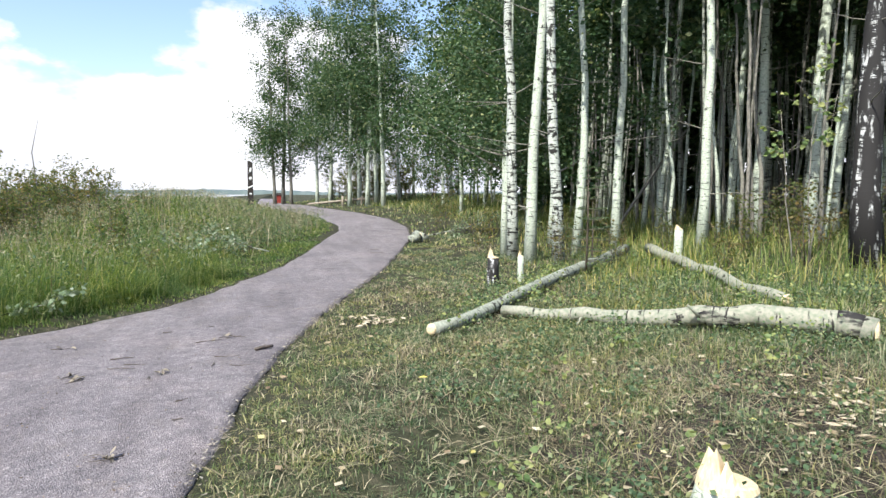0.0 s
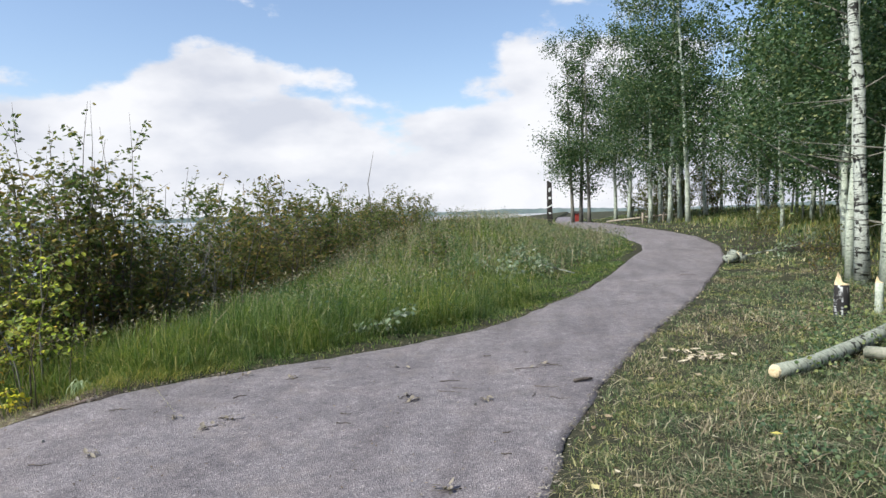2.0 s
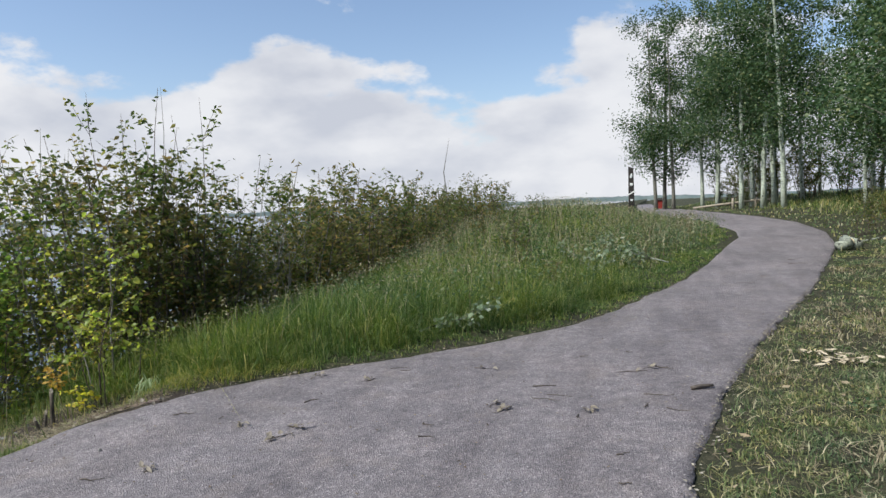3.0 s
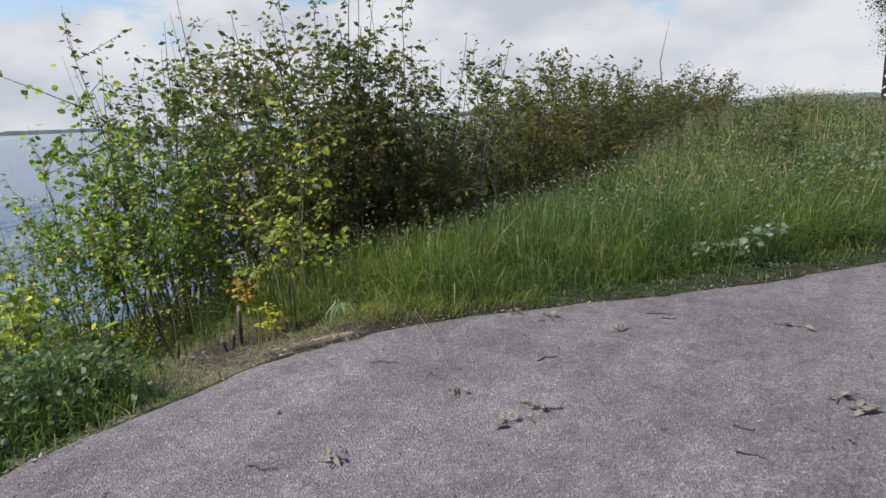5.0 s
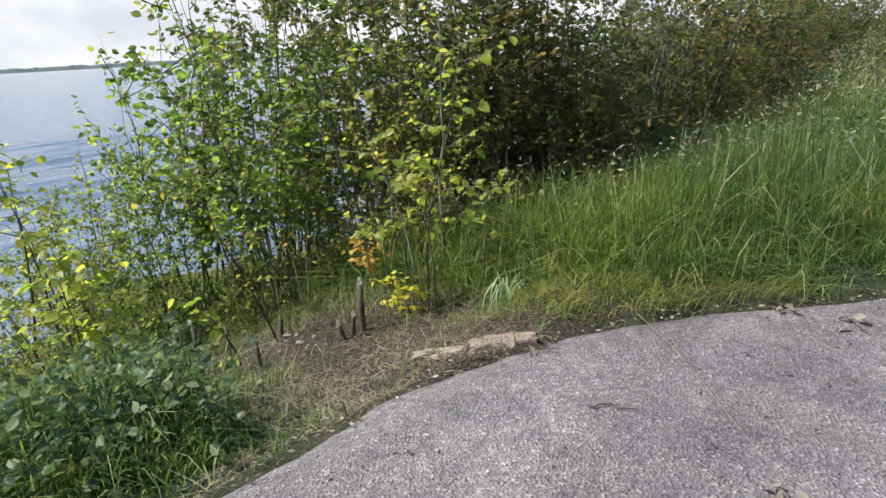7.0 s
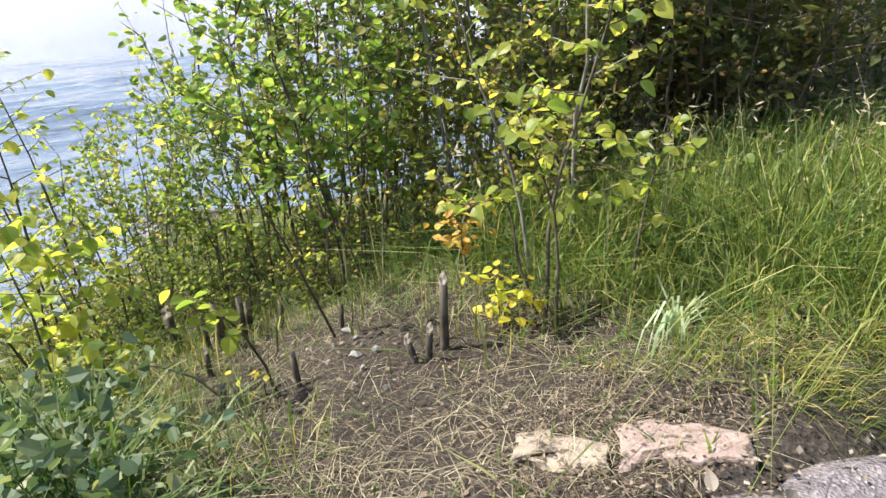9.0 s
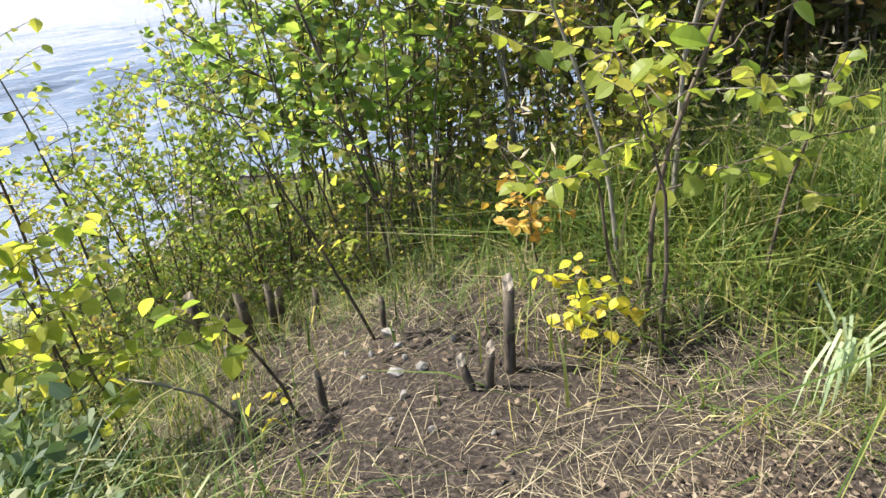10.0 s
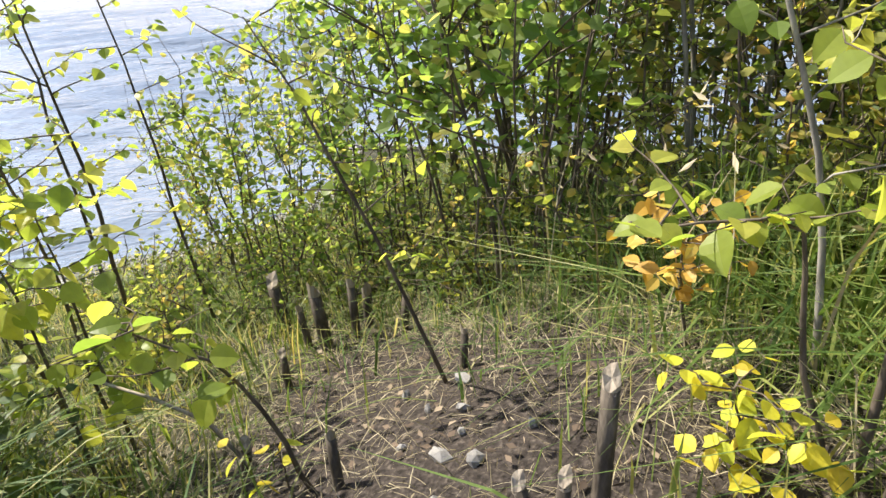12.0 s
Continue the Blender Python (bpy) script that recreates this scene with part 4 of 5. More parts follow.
base = tufts(rng, 4200, 12, 1.5, 9.5, -0.3, 18, lambda x, y: smooth01(right_of(x, y) / 0.3) * (ripple(x, y, 1.1, 3) > 0.1) * np.clip(8.0 / (y + 2), 0.3, 1.0), 0.06)
v, f = blades(rng, base, 0.085, 0.005 + 0.0006 * base[:, 1], 1.5)
stuff("dry_tufts", v, f, M_STRAW, "dry straw-coloured tufts among the short grass", "dry grass")

# trampled straw on the worn ground and on the bank
base = scatter(rng, 70000, -6.4, -2.5, 3.2, 7.2, lambda x, y: (np.clip(0.62 - 0.40 * trodden(x, y), 0, 1) + 0.35 * (left_of(x, y) < 0.8)) * (left_of(x, y) > 0.02) * np.where(y < 4.5, 0.3, 1.0))
way = rng.normal(0, 1.5, (len(base), 3)) * np.array([1, 1, 0.05])
v, f = blades(rng, base + np.array([0, 0, 0.012]), rng.uniform(0.008, 0.045, len(base)), 0.0025, 0.8, way * 1.5)
stuff("trampled_straw", v, f, M_STRAW, "flattened dry straw on the worn bank", "straw")
base = tufts(rng, 650, 7, -4.0, -1.6, 5.75, 6.9, lambda x, y: (left_of(x, y) > 0.04) * (left_of(x, y) < 0.75) * ((x > -3.5) & (y > 5.55 - 0.3 * (x + 2.6))), 0.06)
v, f = blades(rng, base + np.array([0, 0, 0.015]), 0.10, 0.0035, 0.6, (1.0, -0.6, 0.0), True)
stuff("laid_grass", v, f, M_WOOD_GRASS, "long yellow-green grass laid flat at the verge's edge", "grass")
base = scatter(rng, 42000, -9, -2.9, 1.5, 9, lambda x, y: (left_of(x, y) > 0.5) * (1 - trodden(x, y)) * ((x < -3.4) | (y > 6.1)) * (0.7 + 0.3 * (x < -5.8)) * (land(x, y) > WATER_Z + 0.1))
v, f = blades(rng, base, 0.2, 0.005, 1.0)
stuff("bank_grass", v, f, M_WOOD_GRASS, "thin yellowing grass on the bank above the water", "grass")


# ---- logs, stumps, post ----
def log_thing(name, a, b, r0, r1, label, bark):
    a, b = Vector(a), Vector(b)
    root = thing(name, a, label, "log")
    root.matrix_basis = Matrix.Translation(a) @ (b - a).to_track_quat("Z", "Y").to_matrix().to_4x4()
    rng = np.random.default_rng(int(r0 * 1000) + 3)
    size = (b - a).length
    line = bent_line(rng, (0, 0, 0), (0, 0, size), 0.02, 16)
    part("trunk", tube_mesh("trunk", line, [(r0 + (r1 - r0) * i / 15)  for i in range(16)], 14), bark, root)
    v, f = tube([(0, 0, -0.035), (0, 0, -0.025), (0, 0, 0.004)], [r0 * 0.5, r0 * 0.8, r0 * 0.95], 12)
    part("gnawed_end", mesh_from("gnawed_end", v, f), M_WOOD, root, "pale gnawed wood at the log's end")
    for z0, z1 in ((0.10, 0.30), (1.15, 1.55)) if r0 > 0.1 else ():
        at = np.linspace(z0, z1, 5)
        spine = np.stack([np.interp(at, line[:, 2], line[:, k]) for k in range(3)], 1)
        rough = [(r0 + (r1 - r0) * z / size) * (1.0 if i in (0, 4) else 1.025) for i, z in enumerate(at)]
        part("rough_bark", tube_mesh("rough_bark", spine, rough, 14), M_BARK_CRACKED, root, "patch of black cracked bark")
    for i in range(3):
        z = size * rng.uniform(0.3, 0.9)
        ang = rng.uniform(0, 6.28)
        end = (math.cos(ang) * r0 * 2.2, math.sin(ang) * r0 * 2.2, z + 0.1)
        part("branch_stub", tube_mesh("branch_stub", [(0, 0, z), end], [0.02, 0.012], 6), bark, root)
    return root


log_thing("log", (7.42, 4.62, land_at(7.42, 4.62) + 0.13), (4.85, 7.45, land_at(4.85, 7.45) + 0.13), 0.132, 0.062, "thick pale felled aspen log with black scars in the grass", M_LOG_BARK)
log_thing("log", (3.72, 6.57, land_at(3.72, 6.57) + 0.09), (9.04, 11.99, land_at(9.04, 11.99) + 0.22), 0.066, 0.095, "long thin grey-green aspen log lying in the grass", M_BARK_DIM)
log_thing("log", (7.85, 6.2, land_at(7.85, 6.2) + 0.10), (9.5, 11.8, land_at(9.5, 11.8) + 0.2), 0.07, 0.10, "mossy aspen log half hidden in the grass", M_LOG_BARK)


def gnawed_stump(x, y, r, h, label, bark, slope=0.6):
    root = thing("stump", on_land(x, y), label, "stump")
    v, f = tube([(0, 0, -0.1), (0, 0, 0.02), (0, 0, h * 0.6), (0, 0, h)], [r * 1.25, r * 1.1, r, r * 0.96], 12)
    part("trunk", mesh_from("trunk", v, f, True), bark, root)
    rng = np.random.default_rng(int(x * 100))
    n = 22
    turn = [2 * math.pi * j / n for j in range(n)]
    ring = [(math.cos(a) * r * 0.97, math.sin(a) * r * 0.97, h - 0.004) for a in turn]
    lip = [(math.cos(a) * r * 0.9, math.sin(a) * r * 0.9, h + r * 0.18 * (1 - 0.6 * math.cos(a))) for a in turn]
    teeth = {7: 0.5, 8: 1.15, 10: 0.75, 12: 1.35, 14: 0.95, 15: 0.4}
    mid = [(math.cos(a) * r * 0.6, math.sin(a) * r * 0.6, h + r * (0.30 - 0.16 * math.cos(a) + 1.9 * slope * teeth.get(j, 0.05) * (math.cos(a) < 0))) for j, a in enumerate(turn)]
    v = np.array(ring + lip + mid + [(r * 0.1, 0, h + r * 0.3)])
    q = np.array([(k * n + j, k * n + (j + 1) % n, (k + 1) * n + (j + 1) % n, (k + 1) * n + j) for k in range(2) for j in range(n)])
    t = np.array([(2 * n + j, 2 * n + (j + 1) % n, 3 * n) for j in range(n)])
    part("gnawed_top", mesh_from("gnawed_top", v, [q, t]), M_WOOD, root, "splintered pale wood gnawed to a point")
    return root


gnawed_stump(4.20, 2.44, 0.15, 0.11, "low aspen stump with a freshly gnawed pale top", M_BARK, 0.34)
gnawed_stump(5.70, 10.45, 0.10, 0.48, "gnawed aspen stump with peeling bark in the grass", M_BARK_OLD)
gnawed_stump(6.35, 10.85, 0.055, 0.45, "thin aspen stump beside the log", M_BARK)
gnawed_stump(9.89, 11.42, 0.085, 0.62, "pencil-pointed aspen stump in pale grass", M_BARK, 0.3)


# ---- woodland litter ----
rng = np.random.default_rng(47)


base = scatter(rng, 60000, 1.6, 10, 0.2, 11, lambda x, y: np.clip(0.12 + 0.3 * (ripple(x, y, 2.3, 6) < -0.1) * (right_of(x, y) > 1.0) + dry_side(x, y), 0, 1) * (right_of(x, y) > 0.05))
way = rng.normal(0, 2.2, (len(base), 3)) * np.array([1, 1, 0.04])
v, f = blades(rng, base + np.array([0, 0, 0.02]), rng.uniform(0.03, 0.09, len(base)), 0.006, 0.8, way)
stuff("dead_grass", v, f, M_STRAW, "matted dead grass stalks on the ground by the logs", "dead grass")
base = scatter(rng, 4200, 1.6, 11, 0.2, 13, lambda x, y: np.clip(0.12 + 0.8 * dry_side(x, y), 0, 1) * (right_of(x, y) > 0.02))
v, f = leaf_cloud(rng, base + np.array([0, 0, 0.05]), 0.07, 0.05, 0.0)
v[:, 2] = np.repeat(base[:, 2] + 0.05, 4) + (v[:, 2] - np.repeat(base[:, 2] + 0.05, 4)) * 0.35
stuff("leaf_litter", v, f, M_LITTER, "scattered brown and straw fallen leaves in the grass", "fallen leaves")
base = scatter(rng, 2200, -5.8, -2.6, 4.2, 6.6, lambda x, y: trodden(x, y) * 0.8 + 0.1)
v, f = leaf_cloud(rng, base + np.array([0, 0, 0.025]), 0.03, 0.017, 0.0)
v[:, 2] = np.repeat(base[:, 2] + 0.025, 4) + (v[:, 2] - np.repeat(base[:, 2] + 0.025, 4)) * 0.3
stuff("bank_litter", v, f, M_BROWN_BITS, "small brown leaves and bark bits on the worn soil", "fallen leaves")


def pebble_mesh(seed, flat=0.6):
    r = np.random.default_rng(seed)
    bm = bmesh.new()
    bmesh.ops.create_icosphere(bm, subdivisions=1, radius=1.0)
    for vert in bm.verts:
        vert.co *= r.uniform(0.75, 1.2)
        vert.co.z *= flat
    me = bpy.data.meshes.new("stone")
    bm.to_mesh(me)
    bm.free()
    me.materials.append(M_STONE)
    return me


PEBBLES = [pebble_mesh(i) for i in range(4)]
STONES = [(-4.56, 5.57, 0.035), (-4.12, 5.37, 0.032), (-4.05, 5.43, 0.028), (-4.20, 5.45, 0.02), (-4.33, 5.50, 0.025), (-4.25, 5.30, 0.018), (-3.95, 5.30, 0.022), (-4.42, 5.42, 0.02),
          (-3.70, 5.25, 0.018), (-4.10, 5.60, 0.02), (-3.55, 5.35, 0.015), (-4.62, 5.40, 0.028), (-3.85, 5.2, 0.014), (-1.94, 4.30, 0.02), (-1.70, 4.75, 0.008), (-2.2, 4.9, 0.009)]
for i, (x, y, r) in enumerate(STONES):
    ob = new("stone", PEBBLES[i % 4])
    z = land_at(x, y) if left_of(x, y) > 0 else 0.0
    ob.matrix_basis = pose(x, y, z + r * 0.35, 10 * i, 7 * i, 50 * i) @ Matrix.Diagonal((r, r * 0.8, r, 1))
    tagged(ob, "small pale grey stone lying on the worn ground", "stone", "stones on the worn ground")

# grit and bark bits along the crumbling edges
n = 1500
ys = rng.uniform(1.5, 14, n)
side_r = rng.uniform(0, 1, n) < 0.6
xs = np.where(side_r, np.interp(ys, YS, XR) + np.abs(rng.normal(0, 0.07, n)) - 0.05, np.interp(ys, YS, XL) - np.abs(rng.normal(0, 0.06, n)) + 0.05)
zs = path_z(ys) - 0.002
pts = np.stack([xs, ys, zs], 1)
v, f = leaf_cloud(rng, pts, 0.03, 0.016, 0.0)
v[:, 2] = np.repeat(zs, 4) + np.abs(v[:, 2] - np.repeat(zs, 4)) * 0.5
stuff("edge_debris", v, f, M_DEADLEAF, "bark bits and crumbs along the path's edges", "debris")


# ---- things lying on the path ----
def leaf_outline(length, width, curl=0.12):
    """A rounded leaf, folded along its rib, as verts and triangles."""
    prof = [(0.0, 0.0), (0.10, 0.24), (0.28, 0.46), (0.50, 0.50), (0.72, 0.36), (0.88, 0.17), (1.0, 0.0)]
    rib = [(t * length, 0, -curl * length * t * t) for t, w in prof]
    left = [(t * length, w * width, -curl * length * t * t + w * width * 0.22) for t, w in prof[1:-1]]
    right = [(t * length, -w * width, -curl * length * t * t + w * width * 0.22) for t, w in prof[1:-1]]
    v = np.array(rib + left + right)
    t = []
    n = len(prof)
    for s, flip in ((n, False), (n + n - 2, True)):
        rim = [0] + [s + i for i in range(n - 2)] + [n - 1]
        for i in range(n - 1):
            for tri in ((i, i + 1, rim[i + 1]), (i, rim[i + 1], rim[i])):
                if len(set(tri)) == 3:
                    t.append(tri[::-1] if not flip else tri)
    return v, [np.array(t)]


def leaf_mesh(name, length, width, material, curl=0.12):
    me = mesh_from(name, *leaf_outline(length, width, curl))
    me.materials.append(material)
    return me


CURLED = [leaf_mesh("leaf", 0.075, 0.035, M_DEADLEAF, 0.5), leaf_mesh("leaf", 0.06, 0.04, M_DEADLEAF, -0.4), leaf_mesh("leaf", 0.09, 0.03, M_DEADLEAF, 0.3)]


def leaf_sprig(x, y, size, seed):
    r = np.random.default_rng(seed)
    root = thing("dry_leaf_sprig", (x, y, float(path_z(y)) + 0.008), "withered grey-brown leaf sprig lying on the asphalt", "dry leaves", "litter on the path", r.uniform(0, 360))
    line = bent_line(r, (-0.09 * size, 0, 0.004), (0.12 * size, 0.02, 0.006), 0.01, 5)
    part("twig", tube_mesh("twig", line, [0.004, 0.0035, 0.003, 0.0025, 0.002], 4), M_TWIG, root)
    for i in range(int(r.integers(4, 8))):
        ob = new("leaf", CURLED[i % 3])
        ob.parent = root
        ob.matrix_basis = pose(r.normal(0, 0.05) * size, r.normal(0, 0.03) * size, 0.02, r.uniform(-35, 35), r.uniform(-25, 25), r.uniform(0, 360)) @ Matrix.Diagonal((size, size, size, 1))
    return root


def fallen_twig(x, y, length, seed, turn):
    r = np.random.default_rng(seed)
    k = r.uniform(0.003, 0.0055)
    me = tube_mesh("twig", bent_line(r, (-length / 2, 0, 0), (length / 2, 0, 0), 0.012, 7), [k, k, k * 0.9, k * 0.8, k * 0.7, k * 0.6, k * 0.4], 5)
    me.materials.append(M_TWIG)
    ob = new("twig", me)
    ob.matrix_basis = pose(x, y, float(path_z(y)) + 0.010, 0, 0, turn)
    tagged(ob, "thin dark broken twig lying on the asphalt", "twig", "litter on the path")


SPRIGS = [(-1.30, 4.94), (-0.83, 4.95), (-0.85, 4.75), (-1.36, 4.08), (-1.38, 6.36), (-0.84, 6.28), (0.08, 6.83), (0.54, 5.62), (1.16, 5.70), (1.18, 3.82), (-1.66, 6.34), (0.47, 5.72), (1.60, 7.05), (-2.35, 5.35)]
for i, (x, y) in enumerate(SPRIGS):
    leaf_sprig(x, y, 0.68 + 0.25 * ((i * 7) % 5) / 4, 100 + i)
TWIGS = [(-1.60, 3.89, 0.20, 20), (0.74, 6.31, 0.25, 15), (0.92, 6.03, 0.32, -15), (0.09, 5.20, 0.12, 10), (1.13, 5.55, 0.18, -60), (0.96, 7.45, 0.10, 5), (1.41, 7.70, 0.12, 0), (-0.71, 6.74, 0.25, 15),
         (0.15, 4.95, 0.15, -5), (0.82, 5.94, 0.34, -10), (1.58, 5.90, 0.16, 70), (1.80, 5.85, 0.25, -5), (1.43, 4.88, 0.12, 40), (1.46, 4.46, 0.10, 30), (2.04, 8.92, 0.35, 10), (3.21, 13.4, 0.45, 10),
         (3.66, 14.4, 0.2, 0), (4.6, 16.4, 0.5, 5), (4.7, 17.2, 0.4, 10), (1.45, 6.9, 0.38, 20), (1.70, 7.1, 0.3, -25), (1.66, 6.2, 0.3, 5), (-0.64, 6.68, 0.12, 40), (-1.05, 5.6, 0.2, 60), (-1.9, 5.1, 0.22, 30)]
for i, (x, y, length, turn) in enumerate(TWIGS):
    fallen_twig(x, y, length * 0.72, 200 + i, turn)
stick = new("stick", tube_mesh("stick", [(-0.1, 0, 0), (-0.03, 0.004, 0.003), (0.05, 0, 0.002), (0.1, -0.004, 0)], [0.017, 0.018, 0.016, 0.012], 7))
stick.data.materials.append(M_TWIG)
stick.matrix_basis = pose(2.0, 6.45, 0.016, 0, 0, 35)
tagged(stick, "short thick dark stick at the path's edge", "stick")


# ---- pale slab and strip by the path ----
def rough_slab(name, outline, z_of, thick, label, material):
    """A slab with a broken outline, lying in the soil."""
    r = np.random.default_rng(3)
    rim = []
    for (ax, ay), (bx, by) in zip(outline, outline[1:] + outline[:1]):
        for t in (0.0, 0.33, 0.67):
            rim.append((ax + (bx - ax) * t + r.normal(0, 0.02), ay + (by - ay) * t + r.normal(0, 0.014)))
    n = len(rim)
    fit = np.array([(x, y, 1.0) for x, y in rim])
    ground = np.array([z_of(x, y) for x, y in rim])
    tilt = np.linalg.lstsq(fit, ground, rcond=None)[0]
    tilt[2] += 0.15 * float(np.max(ground - fit @ tilt))
    flat = lambda x, y: float(tilt[0] * x + tilt[1] * y + tilt[2])
    cx, cy = sum(p[0] for p in rim) / n, sum(p[1] for p in rim) / n
    v = [(x, y, flat(x, y) - 0.05) for x, y in rim]
    shrink = (1.0, 0.95, 0.72, 0.45, 0.2)
    for k in shrink:
        v += [(cx + (x - cx) * k, cy + (y - cy) * k, flat(cx + (x - cx) * k, cy + (y - cy) * k) + thick * (0.7 if k == 1.0 else 1.0)) for x, y in rim]
    v.append((cx, cy, flat(cx, cy) + thick))
    m = len(shrink)
    q = [(k * n + j, k * n + (j + 1) % n, (k + 1) * n + (j + 1) % n, (k + 1) * n + j) for k in range(m) for j in range(n)]
    t = [(m * n + j, m * n + (j + 1) % n, (m + 1) * n) for j in range(n)]
    return tagged(part(name, mesh_from(name, np.array(v), [np.array(q), np.array(t)], True), material), label, "slab")


def slab_z(x, y):
    s = float(left_of(x, y))
    return land_at(x, y) + 0.012 if s > 0.03 else 0.006


rough_slab("concrete_slab", [(-2.74, 5.33), (-2.78, 5.43), (-2.66, 5.56), (-2.55, 5.58), (-2.47, 5.50), (-2.52, 5.40), (-2.62, 5.33), (-2.66, 5.26)],
           slab_z, 0.004, "pale pinkish broken concrete slab bedded in soil beside the path", M_CONCRETE)
rough_slab("concrete_slab", [(-2.95, 5.15), (-2.97, 5.24), (-2.87, 5.31), (-2.78, 5.33), (-2.71, 5.25), (-2.73, 5.19), (-2.84, 5.13)],
           slab_z, 0.002, "cream broken concrete slab half covered with soil and straw", M_CREAM_CONCRETE)
rough_slab("concrete_strip", [(-3.40, 3.55), (-3.24, 3.85), (-3.07, 4.02), (-2.97, 4.18), (-2.90, 4.12), (-2.93, 3.95), (-3.11, 3.76), (-3.26, 3.52)], lambda x, y: land_at(x, y), 0.004, "grey concrete strip half grown over at the path's edge", M_OLD_CONCRETE)


# ---- cut stems on the bank ----
def cut_stem(x, y, r, h, lean, label="grey-brown cut sapling stump sticking up from the bank"):
    root = thing("sapling_stump", on_land(x, y), label, "stump", "cut saplings on the bank")
    a = (lean[0], lean[1], h)
    part("stem", tube_mesh("stem", [(0, 0, -0.06), (lean[0] * 0.1, lean[1] * 0.1, h * 0.1), (lean[0] * 0.55, lean[1] * 0.55, h * 0.55), a], [r * 1.25, r * 1.05, r, r * 0.95], 9), M_STUMP_BARK, root)
    tip = (a[0], a[1], h + r * 1.1)
    n = 9
    ring = [(a[0] + math.cos(2 * math.pi * j / n) * r * 0.93, a[1] + math.sin(2 * math.pi * j / n) * r * 0.93, h - 0.002 + r * (1.15 * (1 + math.cos(2 * math.pi * j / n + x * 9)) + (0.5 if j % 3 == 0 else 0.0))) for j in range(n)]
    foot = [(a[0] + math.cos(2 * math.pi * j / n) * r * 0.93, a[1] + math.sin(2 * math.pi * j / n) * r * 0.93, h - 0.01) for j in range(n)]
    v = np.array(foot + ring + [tip])
    q = np.array([(j, (j + 1) % n, n + (j + 1) % n, n + j) for j in range(n)])
    t = np.array([(n + j, n + (j + 1) % n, 2 * n) for j in range(n)])
    part("cut_face", mesh_from("cut_face", v, [q, t]), M_OLD_CUT, root, "weathered slanting cut")


CUT = [(-3.79, 5.60, 0.023, 0.30, (0.01, 0.0)), (-3.77, 5.50, 0.018, 0.14, (0.02, 0.0)), (-3.80, 5.46, 0.019, 0.09, (-0.02, -0.02)), (-4.70, 5.62, 0.018, 0.14, (0.0, 0.01)), (-4.21, 5.13, 0.018, 0.14, (-0.02, 0.0)),
       (-5.46, 5.24, 0.036, 0.27, (0.0, -0.02)), (-5.50, 5.38, 0.026, 0.26, (0.0, 0.0)), (-5.89, 5.09, 0.04, 0.25, (-0.03, -0.03)), (-5.52, 5.17, 0.02, 0.2, (0, -0.02)), (-5.41, 5.58, 0.024, 0.16, (0, 0.02)),
       (-5.62, 5.46, 0.03, 0.2, (0.02, 0.0)), (-4.55, 4.89, 0.02, 0.12, (0.02, 0.02)), (-5.20, 5.05, 0.02, 0.15, (0.0, 0.0))]
for x, y, r, h, lean in CUT:
    cut_stem(x, y, r * 0.78, h, lean)
pole = new("fallen_stick", tube_mesh("fallen_stick", [(-4.50, 4.92, land_at(-4.50, 4.92) + 0.03), (-4.58, 4.82, -0.52), (-4.60, 4.70, -0.42), (-4.64, 4.58, -0.36)], [0.007, 0.006, 0.005, 0.004], 6))
pole.data.materials.append(M_OLD_CUT)
tagged(pole, "thin pale stick leaning in the dry grass", "stick")


# ---- saplings with broad leaves ----
LEAF_GREEN = [leaf_mesh("leaf", 0.062, 0.054, M_POPLAR_LEAF, 0.15), leaf_mesh("leaf", 0.05, 0.045, M_POPLAR_LEAF, -0.1), leaf_mesh("leaf", 0.072, 0.058, M_POPLAR_LEAF, 0.28)]
LEAF_YELLOW = [leaf_mesh("leaf", 0.055, 0.040, M_YELLOW_LEAF, 0.2), leaf_mesh("leaf", 0.045, 0.036, M_YELLOW_LEAF, -0.15)]

LEAF_GOLD = [leaf_mesh("leaf", 0.05, 0.032, M_GOLD_LEAF, 0.35), leaf_mesh("leaf", 0.042, 0.03, M_GOLD_LEAF, -0.25)]


